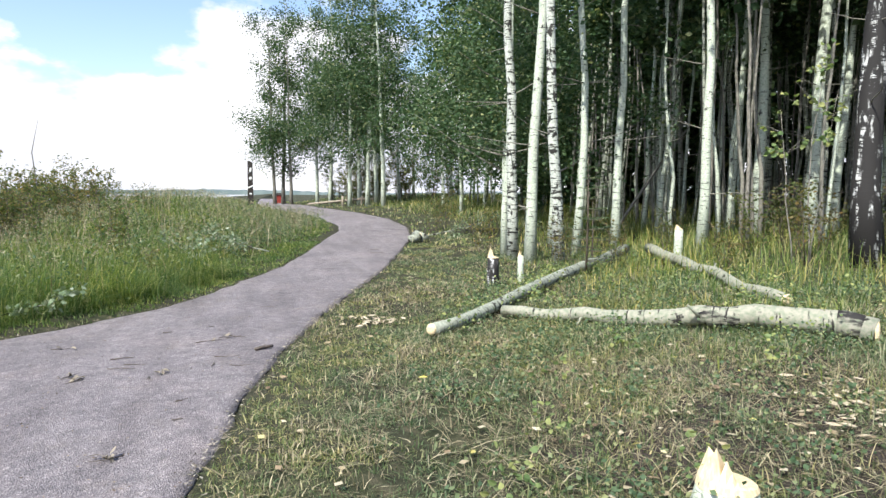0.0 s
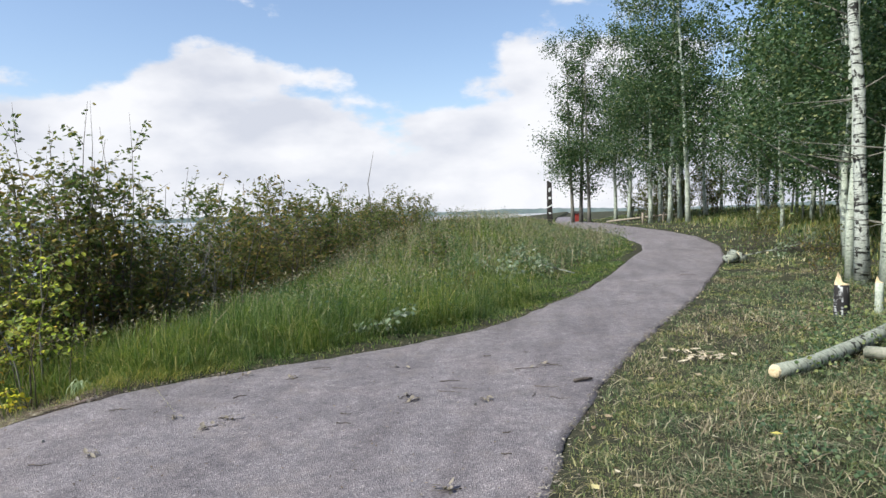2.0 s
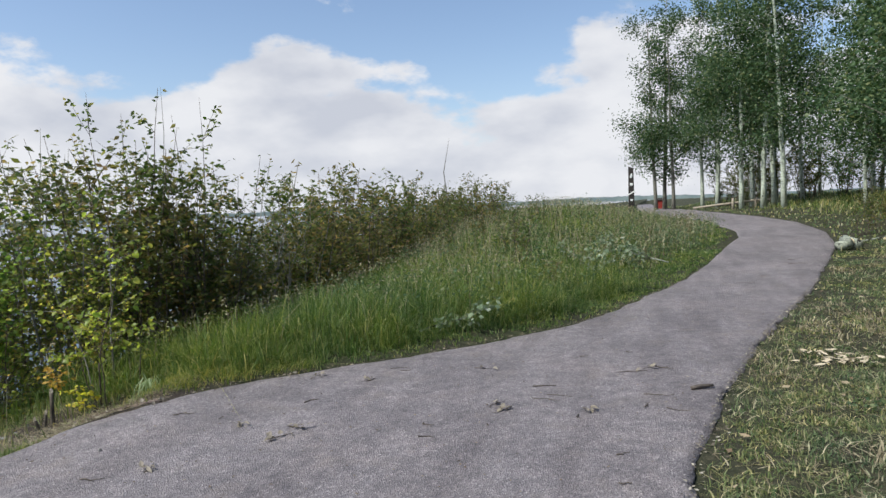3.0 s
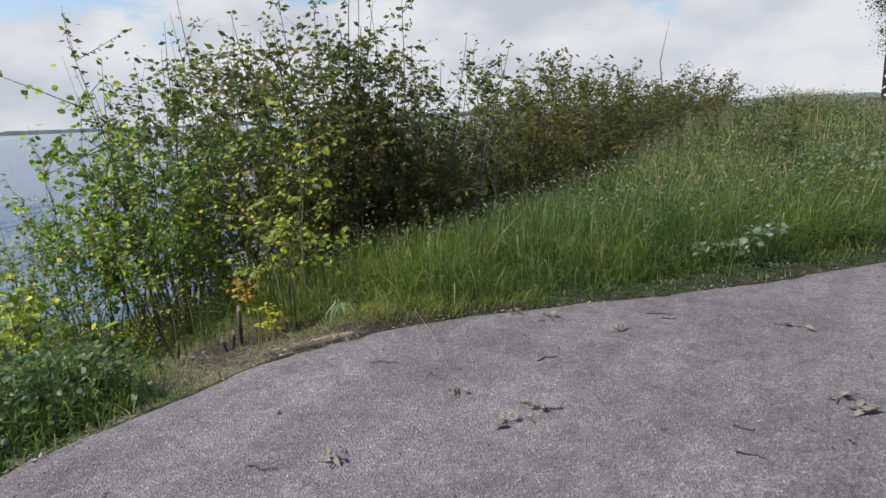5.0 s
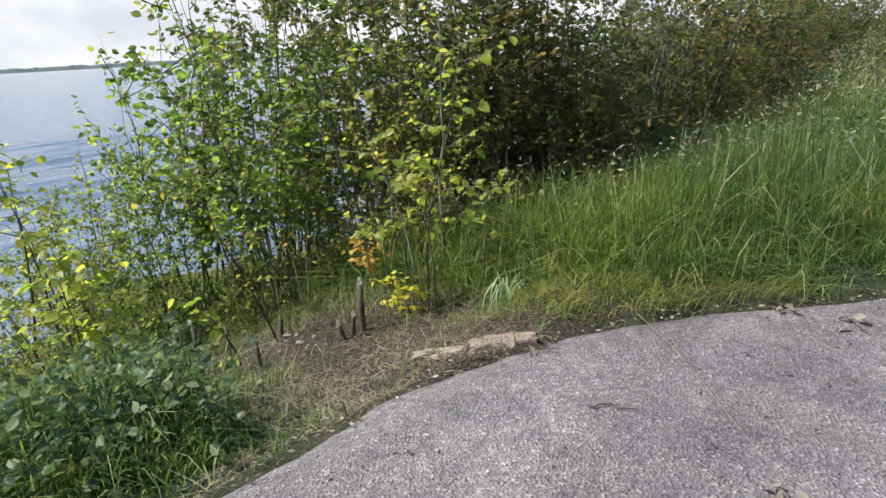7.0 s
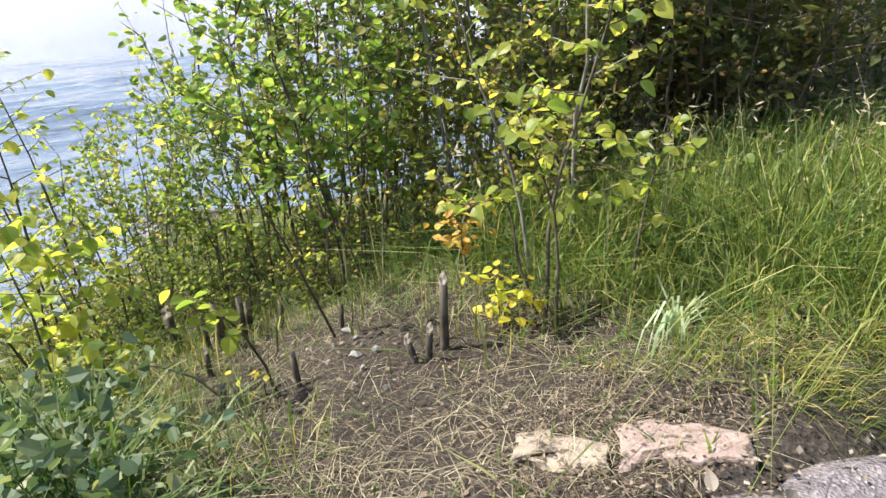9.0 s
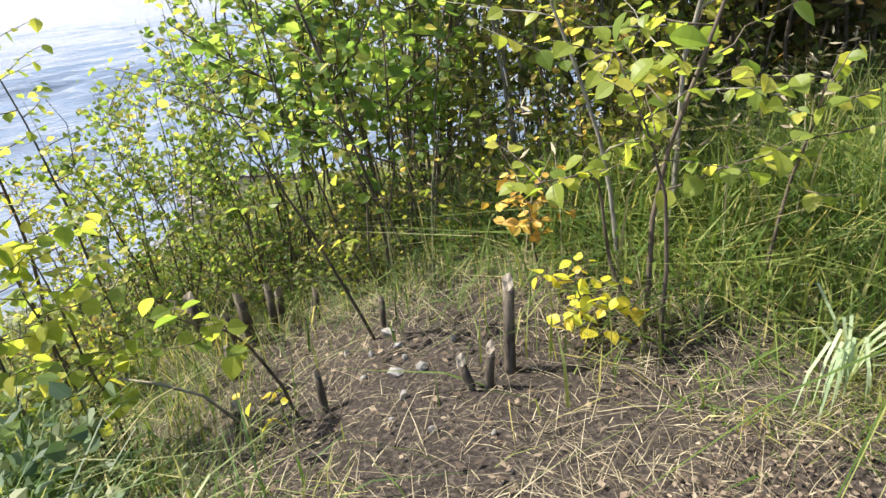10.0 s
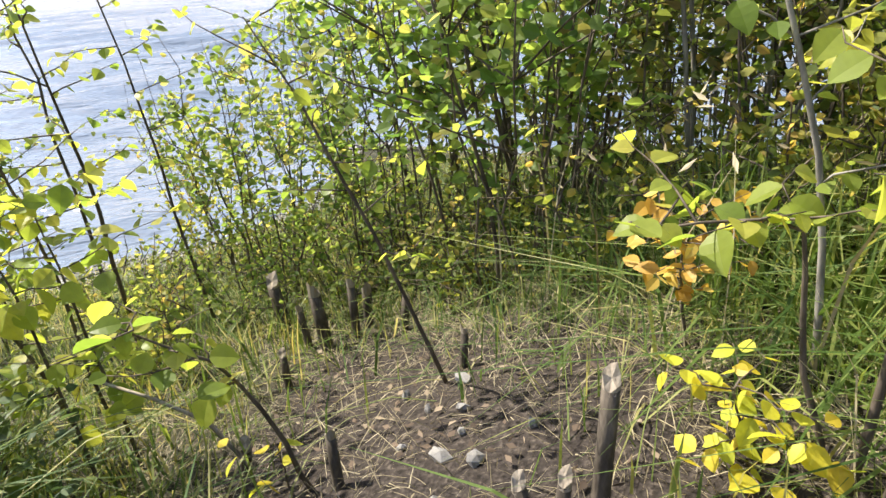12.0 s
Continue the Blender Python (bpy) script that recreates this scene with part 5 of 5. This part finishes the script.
def sapling(name, points, radius, branches, per_branch, leaf_set, label, category, seed, reach=0.35, low=0.3, size=1.0, bark=None, side=None):
    """A stem through the points with leafy branches; each leaf is a part."""
    r = np.random.default_rng(seed)
    base = np.array(points[0], float)
    root = thing(name, base, label, category, "broad-leaved saplings on the bank")
    pts = np.array(points, float) - base
    pts[0, 2] -= 0.05
    t = np.linspace(0, 1, 9)
    key = np.linspace(0, 1, len(pts))
    line = np.stack([np.interp(t, key, pts[:, k]) for k in range(3)], 1)
    line[1:-1] = (line[:-2] + line[2:] + 2 * line[1:-1]) / 4 + r.normal(0, radius * 0.6, (7, 3))
    part("stem", tube_mesh("stem", line, [radius * (1 - 0.8 * k) for k in t], 7), bark or M_STEM, root)
    for i in range(branches):
        f = low + (1.0 - low) * (i + r.uniform(0, 1)) / branches
        a = line[min(int(f * 8), 7)] + (line[min(int(f * 8) + 1, 8)] - line[min(int(f * 8), 7)]) * (f * 8 - int(f * 8))
        ang = i * 2.4 + r.uniform(-0.6, 0.6)
        d = np.array([math.cos(ang), math.sin(ang), r.uniform(0.0, 0.6)]) * reach * r.uniform(0.5, 1.2)
        if side is not None:
            d = d * 0.5 + np.array(side) * reach * r.uniform(0.3, 1.0)
        seg = bent_line(r, a, a + d, 0.02, 5)
        b = part("branch", tube_mesh("branch", seg, [radius * 0.35, radius * 0.3, radius * 0.24, radius * 0.18, radius * 0.1], 4), bark or M_STEM, root)
        for j in range(per_branch):
            k = (j + 0.6) / per_branch
            p = seg[min(int(k * 4), 3)] + (seg[min(int(k * 4) + 1, 4)] - seg[min(int(k * 4), 3)]) * (k * 4 - int(k * 4))
            ob = new("leaf", leaf_set[int(r.integers(0, len(leaf_set)))])
            ob.parent = b
            s = size * r.uniform(0.65, 1.2)
            ob.matrix_basis = pose(*p, r.uniform(-50, 50), r.uniform(-20, 55), math.degrees(ang) + (70 if j % 2 else -70) + r.uniform(-40, 40)) @ Matrix.Diagonal((s, s, s, 1))
    return root


def grounded(x, y, *rest):
    return [on_land(x, y), *rest]


GREEN = "young poplar with broad bright green leaves beside the worn ground"
sapling("poplar_sapling", grounded(-3.60, 5.99, (-3.60, 6.0, 0.25), (-3.45, 6.10, 0.80), (-3.40, 6.16, 1.25)), 0.010, 10, 8, LEAF_GREEN, GREEN, "sapling", 1, 0.34, 0.28)
sapling("poplar_sapling", grounded(-3.90, 6.22, (-3.95, 6.20, 0.15), (-4.12, 6.06, 0.75), (-4.2, 6.0, 1.2)), 0.010, 10, 8, LEAF_GREEN, GREEN, "sapling", 2, 0.36, 0.30, 0.9, M_STEM_GREY)
sapling("poplar_sapling", grounded(-3.95, 6.55, (-3.9, 6.5, 0.4), (-3.8, 6.45, 1.0), (-3.75, 6.4, 1.5)), 0.012, 11, 9, LEAF_GREEN, GREEN, "sapling", 3, 0.40, 0.25, 0.95, M_STEM_GREY)
sapling("poplar_sapling", grounded(-3.45, 6.35, (-3.4, 6.35, 0.2), (-3.3, 6.3, 0.55)), 0.008, 8, 7, LEAF_GREEN, GREEN, "sapling", 4, 0.24, 0.4, 0.85)
sapling("poplar_sapling", grounded(-4.27, 5.08, (-4.29, 4.96, -0.20), (-4.27, 4.72, 0.02)), 0.008, 6, 4, LEAF_GREEN, "slender poplar shoot leaning over the bank with few leaves", "sapling", 5, 0.20, 0.5, 1.05, None, (0.0, -0.5, 0.15))
sapling("poplar_sapling", grounded(-4.62, 5.55, (-4.68, 5.29, 0.12), (-4.69, 5.11, 0.53)), 0.008, 9, 5, LEAF_GREEN, "slender shoot leaning over the bank with small leaves", "sapling", 6, 0.30, 0.3, 0.7)
sapling("poplar_sapling", grounded(-5.97, 4.40, (-5.80, 4.43, -0.30), (-5.65, 4.46, 0.10), (-5.52, 4.42, 0.75)), 0.012, 11, 6, LEAF_GREEN, "dark leaning sapling with sparse leaves above the water", "sapling", 7, 0.34, 0.3, 0.75)
sapling("poplar_sapling", grounded(-6.20, 4.75, (-6.20, 4.66, -0.23), (-6.25, 4.60, 0.30), (-6.3, 4.5, 0.9)), 0.009, 11, 7, LEAF_GREEN, "thin sapling with clustered leaves above the water", "sapling", 8, 0.36, 0.35, 0.8)
sapling("poplar_sapling", grounded(-6.9, 4.1, (-6.95, 4.1, -0.6), (-7.0, 4.05, 0.2), (-7.0, 4.0, 0.6)), 0.014, 13, 10, LEAF_GREEN, "thin sapling with clustered leaves above the water", "sapling", 9, 0.4, 0.3, 0.8)
sapling("poplar_sapling", grounded(-5.1, 4.35, (-5.1, 4.25, -0.4), (-5.05, 4.1, 0.05)), 0.01, 9, 6, LEAF_GREEN, "low leafy poplar shoot on the bank", "sapling", 10, 0.3, 0.2, 0.9)
sapling("poplar_sapling", grounded(-4.55, 4.32, (-4.6, 4.3, 0.0), (-4.6, 4.25, 0.35)), 0.007, 12, 9, LEAF_GREEN, "low leafy poplar shoot beside the path", "sapling", 11, 0.36, 0.15, 1.0)
sapling("poplar_sapling", grounded(-4.85, 4.55, (-4.9, 4.5, -0.2), (-4.95, 4.45, 0.12)), 0.007, 12, 9, LEAF_GREEN, "low leafy poplar shoot beside the path", "sapling", 12, 0.34, 0.15, 1.0)
sapling("poplar_sapling", grounded(-5.1, 4.45, (-5.12, 4.4, 0.0), (-5.1, 4.3, 0.5), (-5.05, 4.2, 0.8)), 0.007, 12, 9, LEAF_GREEN, "dark leaning sapling with sparse leaves above the water", "sapling", 13, 0.34, 0.3, 0.85)
sapling("poplar_sapling", grounded(-3.66, 6.02, (-3.73, 5.95, 0.02), (-3.72, 5.92, 0.26), (-3.80, 5.62, 0.24)), 0.008, 7, 5, LEAF_GREEN, GREEN, "sapling", 17, 0.16, 0.62, 0.95)
sapling("poplar_sapling", grounded(-3.52, 5.98, (-3.5, 5.95, 0.1), (-3.52, 5.90, 0.35), (-3.6, 5.82, 0.62)), 0.008, 8, 6, LEAF_GREEN, GREEN, "sapling", 18, 0.22, 0.6, 0.85)
sapling("poplar_sapling", grounded(-4.65, 4.48, (-4.7, 4.45, -0.2), (-4.72, 4.4, 0.18)), 0.007, 11, 8, LEAF_GREEN, "low leafy poplar shoot beside the path", "sapling", 19, 0.32, 0.12, 1.05)
sapling("poplar_sapling", grounded(-4.75, 4.25, (-4.8, 4.15, -0.3), (-4.85, 4.0, 0.1)), 0.007, 11, 8, LEAF_GREEN, "low leafy poplar shoot on the bank", "sapling", 20, 0.32, 0.12, 1.0)
sapling("yellow_seedling", grounded(-3.74, 5.88, (-3.74, 5.85, -0.2), (-3.74, 5.84, -0.07)), 0.006, 9, 6, LEAF_YELLOW, "low seedling with bright yellow autumn leaves", "seedling", 14, 0.18, 0.2, 1.05)
sapling("yellow_seedling", grounded(-4.22, 6.12, (-4.16, 6.02, -0.15), (-4.14, 5.98, 0.08)), 0.006, 13, 7, LEAF_GOLD, "low seedling with golden orange autumn leaves", "seedling", 15, 0.16, 0.5, 1.0)
sapling("yellow_seedling", grounded(-4.28, 5.02, (-4.29, 5.0, -0.40)), 0.004, 3, 3, LEAF_YELLOW, "small shoot with a few yellow leaves", "seedling", 16, 0.08, 0.5)


def drooping_clump(x, y, blades_in, height, label):
    """A tuft of broad blades that arch over; each blade is a part."""
    r = np.random.default_rng(77)
    root = thing("grass_clump", on_land(x, y), label, "grass clump")
    for i in range(blades_in):
        ang, reach, h = r.uniform(0, 6.28), r.uniform(0.10, 0.26), height * r.uniform(0.55, 1.1)
        d, s = np.array([math.cos(ang), math.sin(ang), 0]), np.array([-math.sin(ang), math.cos(ang), 0]) * 0.004
        spine = [d * 0.01, d * reach * 0.25 + [0, 0, h * 0.7], d * reach * 0.55 + [0, 0, h], d * reach * 0.9 + [0, 0, h * 0.75], d * reach * 1.1 + [0, 0, h * 0.2]]
        wide = (0.7, 1.0, 1.0, 0.8, 0.1)
        v = np.array([q for c, w in zip(spine, wide) for q in (c - s * w, c + s * w)])
        part("blade", mesh_from("blade", v, [np.array([(2 * k, 2 * k + 1, 2 * k + 3, 2 * k + 2) for k in range(4)])]), M_PALE_BLADE, root)


M_PALE_BLADE = leaf_material("pale_grass_blade", [(0.0, (0.30, 0.40, 0.22)), (1.0, (0.48, 0.55, 0.36))], 0.4, 0.5, True)
drooping_clump(-3.02, 6.02, 24, 0.19, "pale green grass clump drooping over at the verge's edge")


# ---- marker post, log rail and the rest beyond the bend ----
post = thing("marker_post", (0.52, 50.0, land_at(0.52, 50.0)), "tall dark weathered timber post with white carved figures", "post")
bm = bmesh.new()
bmesh.ops.create_cube(bm, size=1.0)
for vert in bm.verts:
    k = 1.0 if vert.co.z < 0 else 0.82
    vert.co = Vector((vert.co.x * 0.42 * k, vert.co.y * 0.30 * k, (vert.co.z + 0.5) * 3.2 - 0.1 + (0.12 if vert.co.z > 0 and vert.co.x < 0 else 0)))
bmesh.ops.bevel(bm, geom=bm.edges[:], offset=0.03, segments=2, affect="EDGES")
me = bpy.data.meshes.new("timber")
bm.to_mesh(me)
bm.free()
part("timber", me, M_DARKWOOD, post)
for z, w, h, tilt in ((2.55, 0.16, 0.34, 12), (1.95, 0.22, 0.22, 45), (1.35, 0.62, 0.10, -28), (0.85, 0.2, 0.14, 10)):
    bm = bmesh.new()
    bmesh.ops.create_uvsphere(bm, u_segments=12, v_segments=8, radius=0.5)
    bmesh.ops.scale(bm, vec=(w, 0.06, h), verts=bm.verts)
    me = bpy.data.meshes.new("white_figure")
    bm.to_mesh(me)
    bm.free()
    fig = part("white_figure", me, M_WHITE, post, "whitish carved figure")
    fig.matrix_basis = pose(0.02, -0.15, z, 0, tilt, 0)

rail = thing("log_rail", on_land(7.6, 48.6), "low rail of pale peeled logs on short posts", "rail")
part("rail_log", tube_mesh("rail_log", [(-3.0, 1.2, 0.12), (-1.2, 0.5, 0.32), (0.6, 0.0, 0.50), (2.0, -0.3, 0.55)], [0.07, 0.075, 0.075, 0.07], 9), M_OLD_CUT, rail)
for x, y in ((-0.6, 0.32), (0.75, 0.0), (1.9, -0.28)):
    part("rail_post", tube_mesh("rail_post", [(x, y - 0.14, -0.15), (x, y - 0.14, 0.3), (x, y - 0.14, 0.72)], [0.08, 0.08, 0.075], 9), M_OLD_CUT, rail)
# stands in for a tiny red object of unknown kind; walls and roof invented
for x, y, w in ((2.55, 62.5, 0.6),):
    box_root = thing("red_shed", on_land(x, y), "small unidentified red object, shaped as a roofed box, far behind the trees", "shed")
    bm = bmesh.new()
    bmesh.ops.create_cube(bm, size=1.0)
    for vert in bm.verts:
        vert.co = Vector((vert.co.x * w, vert.co.y * 0.8, (vert.co.z + 0.5) * 0.8))
    me = bpy.data.meshes.new("wall")
    bm.to_mesh(me)
    bm.free()
    part("wall", me, M_RED, box_root)
    v = np.array([(-w * 0.56, -0.48, 0.78), (w * 0.56, -0.48, 0.78), (w * 0.56, 0.48, 0.78), (-w * 0.56, 0.48, 0.78), (-w * 0.56, 0, 1.0), (w * 0.56, 0, 1.0)])
    part("roof", mesh_from("roof", v, [np.array([(0, 1, 5, 4), (2, 3, 4, 5), (3, 2, 1, 0)]), np.array([(0, 4, 3), (1, 2, 5)])]), M_DARKWOOD, box_root)


# ---- cut branches, chips and saplings on the verges ----
M_PALE_LEAF = leaf_material("wilted_pale_leaf", [(0.0, (0.12, 0.18, 0.10)), (0.7, (0.24, 0.30, 0.19)), (1.0, (0.45, 0.48, 0.38))], 0.25)


def cut_branch(x, y, turn, size, leaves, seed, label, lift=0.06):
    r = np.random.default_rng(seed)
    root = thing("cut_branch", on_land(x, y, lift), label, "branch", turn=turn)
    line = bent_line(r, (0, 0, 0), (1.3 * size, 0, 0.25 * size), 0.03, 7)
    part("stem", tube_mesh("stem", line, [0.014 * size * (1 - 0.8 * i / 6) for i in range(7)], 6), M_BARK_DIM, root)
    pts = []
    for i in range(5):
        a = line[2 + i if i < 4 else 6]
        b = a + np.array([0.3, r.choice([-1, 1]) * r.uniform(0.15, 0.4), r.uniform(0.0, 0.35)]) * size
        part("branch", tube_mesh("branch", [a, (a + b) / 2, b], [0.009 * size, 0.006 * size, 0.003], 5), M_BARK_DIM, root)
        pts.append(a + (b - a) * r.uniform(0.4, 1.1, (leaves // 5, 1)) + r.normal(0, 0.07 * size, (leaves // 5, 3)))
    v, f = leaf_cloud(r, np.concatenate(pts), 0.08, 0.06)
    tagged(part("foliage", mesh_from("foliage", v, f), M_PALE_LEAF, root), kind="stuff")


cut_branch(0.95, 12.6, 118, 1.0, 190, 1, "cut aspen branch with pale wilted leaves thrown on the verge", 0.2)
cut_branch(2.0, 15.2, 150, 1.0, 240, 2, "cut aspen branch with pale wilted leaves thrown on the verge", 0.2)
cut_branch(-1.05, 8.15, 40, 0.6, 90, 3, "small cut branch with pale wilted leaves by the path")
cut_branch(6.9, 20.6, 10, 1.3, 140, 4, "cut branch with wilted leaves lying by the bend")
for x, y, r0, length, turn, tilt in ((6.45, 19.7, 0.13, 0.75, 100, -8), (6.2, 19.3, 0.12, 0.35, 20, 0)):
    block = thing("log_block", on_land(x, y, r0 * 0.8), "short sawn aspen log lying by the path's bend", "log", turn=turn)
    part("trunk", tube_mesh("trunk", [(-length / 2, 0, 0), (0, 0, 0.03), (length / 2, 0, 0.08)], [r0, r0, r0 * 0.95], 12), M_BARK_DIM, block)
    v, f = tube([(length / 2 - 0.002, 0, 0.08), (length / 2 + 0.012, 0, 0.08)], [r0 * 0.93, r0 * 0.9], 12)
    part("cut_face", mesh_from("cut_face", v, f), M_WOOD, block, "pale sawn face")


def chips(cx, cy, n, spread, big, seed):
    r = np.random.default_rng(seed)
    x, y = cx + r.normal(0, spread, n), cy + r.normal(0, spread * 0.8, n)
    z = land(x, y) + 0.05
    v, f = leaf_cloud(r, np.stack([x, y, z], 1), big, big * 0.4, 0.0)
    v[:, 2] = np.repeat(z, 4) + (v[:, 2] - np.repeat(z, 4)) * 0.4
    stuff("wood_chips", v, f, M_CHIP, "pale gnawed wood chips strewn on the grass", "wood chips")


chips(3.35, 7.75, 60, 0.22, 0.12, 5)
chips(5.75, 3.35, 55, 0.42, 0.11, 6)
chips(5.4, 3.0, 25, 0.25, 0.09, 7)
chips(8.3, 7.2, 30, 0.25, 0.10, 8)

small = bush(rng, 1.25, 0.4, 6, 420, (0.07, 0.04), M_WILLOW_LEAF, M_STEM, "small leafy shrub standing in the verge grass", "small shrubs", "shrub", 0.35, 0.008)
put(small, -0.70, 13.1)
for x, y, size in ((-1.3, 15.4, 0.7), (-2.6, 17.5, 0.8), (0.1, 11.4, 0.5), (7.9, 24.0, 1.0), (8.6, 25.0, 1.2), (7.6, 12.0, 0.8), (10.6, 10.2, 1.0), (11.3, 9.6, 1.1), (12.0, 10.8, 1.0), (9.2, 9.0, 0.7), (10.2, 12.2, 0.8),
                   (13.0, 12.0, 1.2), (8.4, 11.2, 0.7), (12.6, 9.0, 1.1), (7.0, 15.0, 0.9), (-2.2, 19.0, 1.0), (-3.4, 22.0, 1.3), (-1.6, 21.0, 0.8), (-3.9, 18.6, 1.2), (-2.9, 15.6, 0.9)):
    put_copy(small, x, y, rng.uniform(0, 360), size)
snag = new("dead_sapling", tube_mesh("dead_sapling", [(0, 0, -0.1), (0.1, 0, 1.5), (-0.05, 0.05, 2.8), (0.2, 0, 3.9)], [0.03, 0.022, 0.015, 0.004], 5))
snag.data.materials.append(M_LIMB)
put(snag, -5.8, 25.4, 0, 1.15)
tagged(snag, "thin bare dead sapling rising above the bushes", "sapling")


# ---- small spruce, leaning dead pole and bright-leaved shrub at the wood's edge ----
def spruce_sapling(x, y, height, seed):
    r = np.random.default_rng(seed)
    root = thing("spruce_sapling", on_land(x, y), "thin young spruce with sparse flat branches before the aspens", "tree")
    part("trunk", tube_mesh("trunk", [(0, 0, -0.05), (0.01, 0, height * 0.5), (0, 0.01, height)], [0.022, 0.014, 0.003], 6), M_STEM, root)
    needles = []
    z = 0.3
    while z < height * 0.96:
        for i in range(4):
            ang, reach = r.uniform(0, 6.28), 0.62 * (1 - z / height) + 0.1
            d = np.array([math.cos(ang), math.sin(ang), 0.0])
            end = d * reach + np.array([0, 0, z + reach * 0.1])
            part("branch", tube_mesh("branch", [(0, 0, z), d * reach * 0.5 + np.array([0, 0, z]), end], [0.006, 0.004, 0.002], 4), M_STEM, root)
            t = r.uniform(0.2, 1.05, (70, 1))
            needles.append(np.array([0, 0, z]) + (end - np.array([0, 0, z])) * t + r.normal(0, 1, (70, 3)) * np.array([0.05, 0.05, 0.008]) * (1.3 - t))
        z += 0.17
    v, f = leaf_cloud(r, np.concatenate(needles), 0.035, 0.006, 0.0)
    tagged(part("needles", mesh_from("needles", v, f), M_ASPEN_LEAF, root), kind="stuff")


spruce_sapling(7.15, 9.9, 2.0, 61)
spruce_sapling(7.6, 10.6, 1.3, 62)
dead = new("leaning_dead_pole", tube_mesh("leaning_dead_pole", [(0, 0, -0.1), (0.9, 0.1, 1.1), (1.9, 0.3, 2.3), (2.8, 0.4, 3.3)], [0.05, 0.045, 0.04, 0.025], 7))
dead.data.materials.append(M_LIMB)
put(dead, 11.2, 16.8)
tagged(dead, "grey dead pole leaning among the aspens", "dead tree")
bright = bush(rng, 4.2, 0.6, 3, 170, (0.10, 0.085), M_BRIGHT_HERB, M_STEM_GREY, "tall shoot with bright broad leaves beside the old poplar", "", "poplar_shoot", 0.72, 0.014, True)
put(bright, 11.2, 9.6)

# gravel and wrack along the water's edge
rng = np.random.default_rng(71)
c = scatter(rng, 60000, -12, -6.5, -2, 12, lambda x, y: np.exp(-((land(x, y) - WATER_Z - 0.06) / 0.09) ** 2))
v, f = leaf_cloud(rng, c + np.array([0, 0, 0.01]), 0.07, 0.06, 0.0, True)
v[:, 2] = np.repeat(c[:, 2] + 0.01, 6) + np.abs(v[:, 2] - np.repeat(c[:, 2] + 0.01, 6)) * 0.5
stuff("shore_gravel", v, f, M_STONE, "grey gravel and wrack at the lake's edge", "gravel")

# loose grit, leaf crumbs and bark bits strewn over the asphalt
n = 5200
ys = rng.uniform(1.5, 15, n)
t = rng.beta(0.55, 0.8, n)
xs = np.interp(ys, YS, XL) + (np.interp(ys, YS, XR) - np.interp(ys, YS, XL)) * t
keep = rng.uniform(0, 1, n) < np.clip(7.0 / (ys + 1), 0.25, 1) * (0.4 + 0.6 * (ripple(xs, ys, 1.6, 8) > -0.1))
zs = path_z(ys) + 0.012
for name, pick, size, mat, label in (("leaf_crumbs", keep & (rng.uniform(0, 1, n) < 0.6), 0.024, M_BROWN_BITS, "dark leaf crumbs and bark bits strewn on the asphalt"),
                                     ("loose_grit", keep & (rng.uniform(0, 1, n) < 0.35), 0.011, M_STONE, "pale loose grit strewn on the asphalt")):
    p = np.stack([xs, ys, zs], 1)[pick]
    v, f = leaf_cloud(rng, p, size, size * 0.6, 0.0)
    v[:, 2] = np.repeat(p[:, 2], 4) + np.abs(v[:, 2] - np.repeat(p[:, 2], 4)) * 0.5
    stuff(name, v, f, mat, label, "litter")

# soil crumbs and straw bits washed over the slabs' edges
p = np.stack([rng.uniform(-3.1, -2.35, 2600), rng.uniform(5.0, 5.75, 2600)], 1)
across = (p[:, 0] + 2.72) * 0.70 - (p[:, 1] - 5.35) * 0.71
p = p[(rng.uniform(0, 1, len(p)) < 0.12 + 0.85 * smooth01((np.abs(across) - 0.05) / 0.09)) & (left_of(p[:, 0], p[:, 1]) > -0.06)]
z = np.maximum(land(p[:, 0], p[:, 1]), -0.16) + 0.022
p = np.stack([p[:, 0], p[:, 1], z], 1)
v, f = leaf_cloud(rng, p, 0.015, 0.011, 0.0)
v[:, 2] = np.repeat(z, 4) + (v[:, 2] - np.repeat(z, 4)) * 0.5
stuff("soil_crumbs", v, f, M_BROWN_BITS, "brown soil crumbs and straw bits round the slabs", "soil")
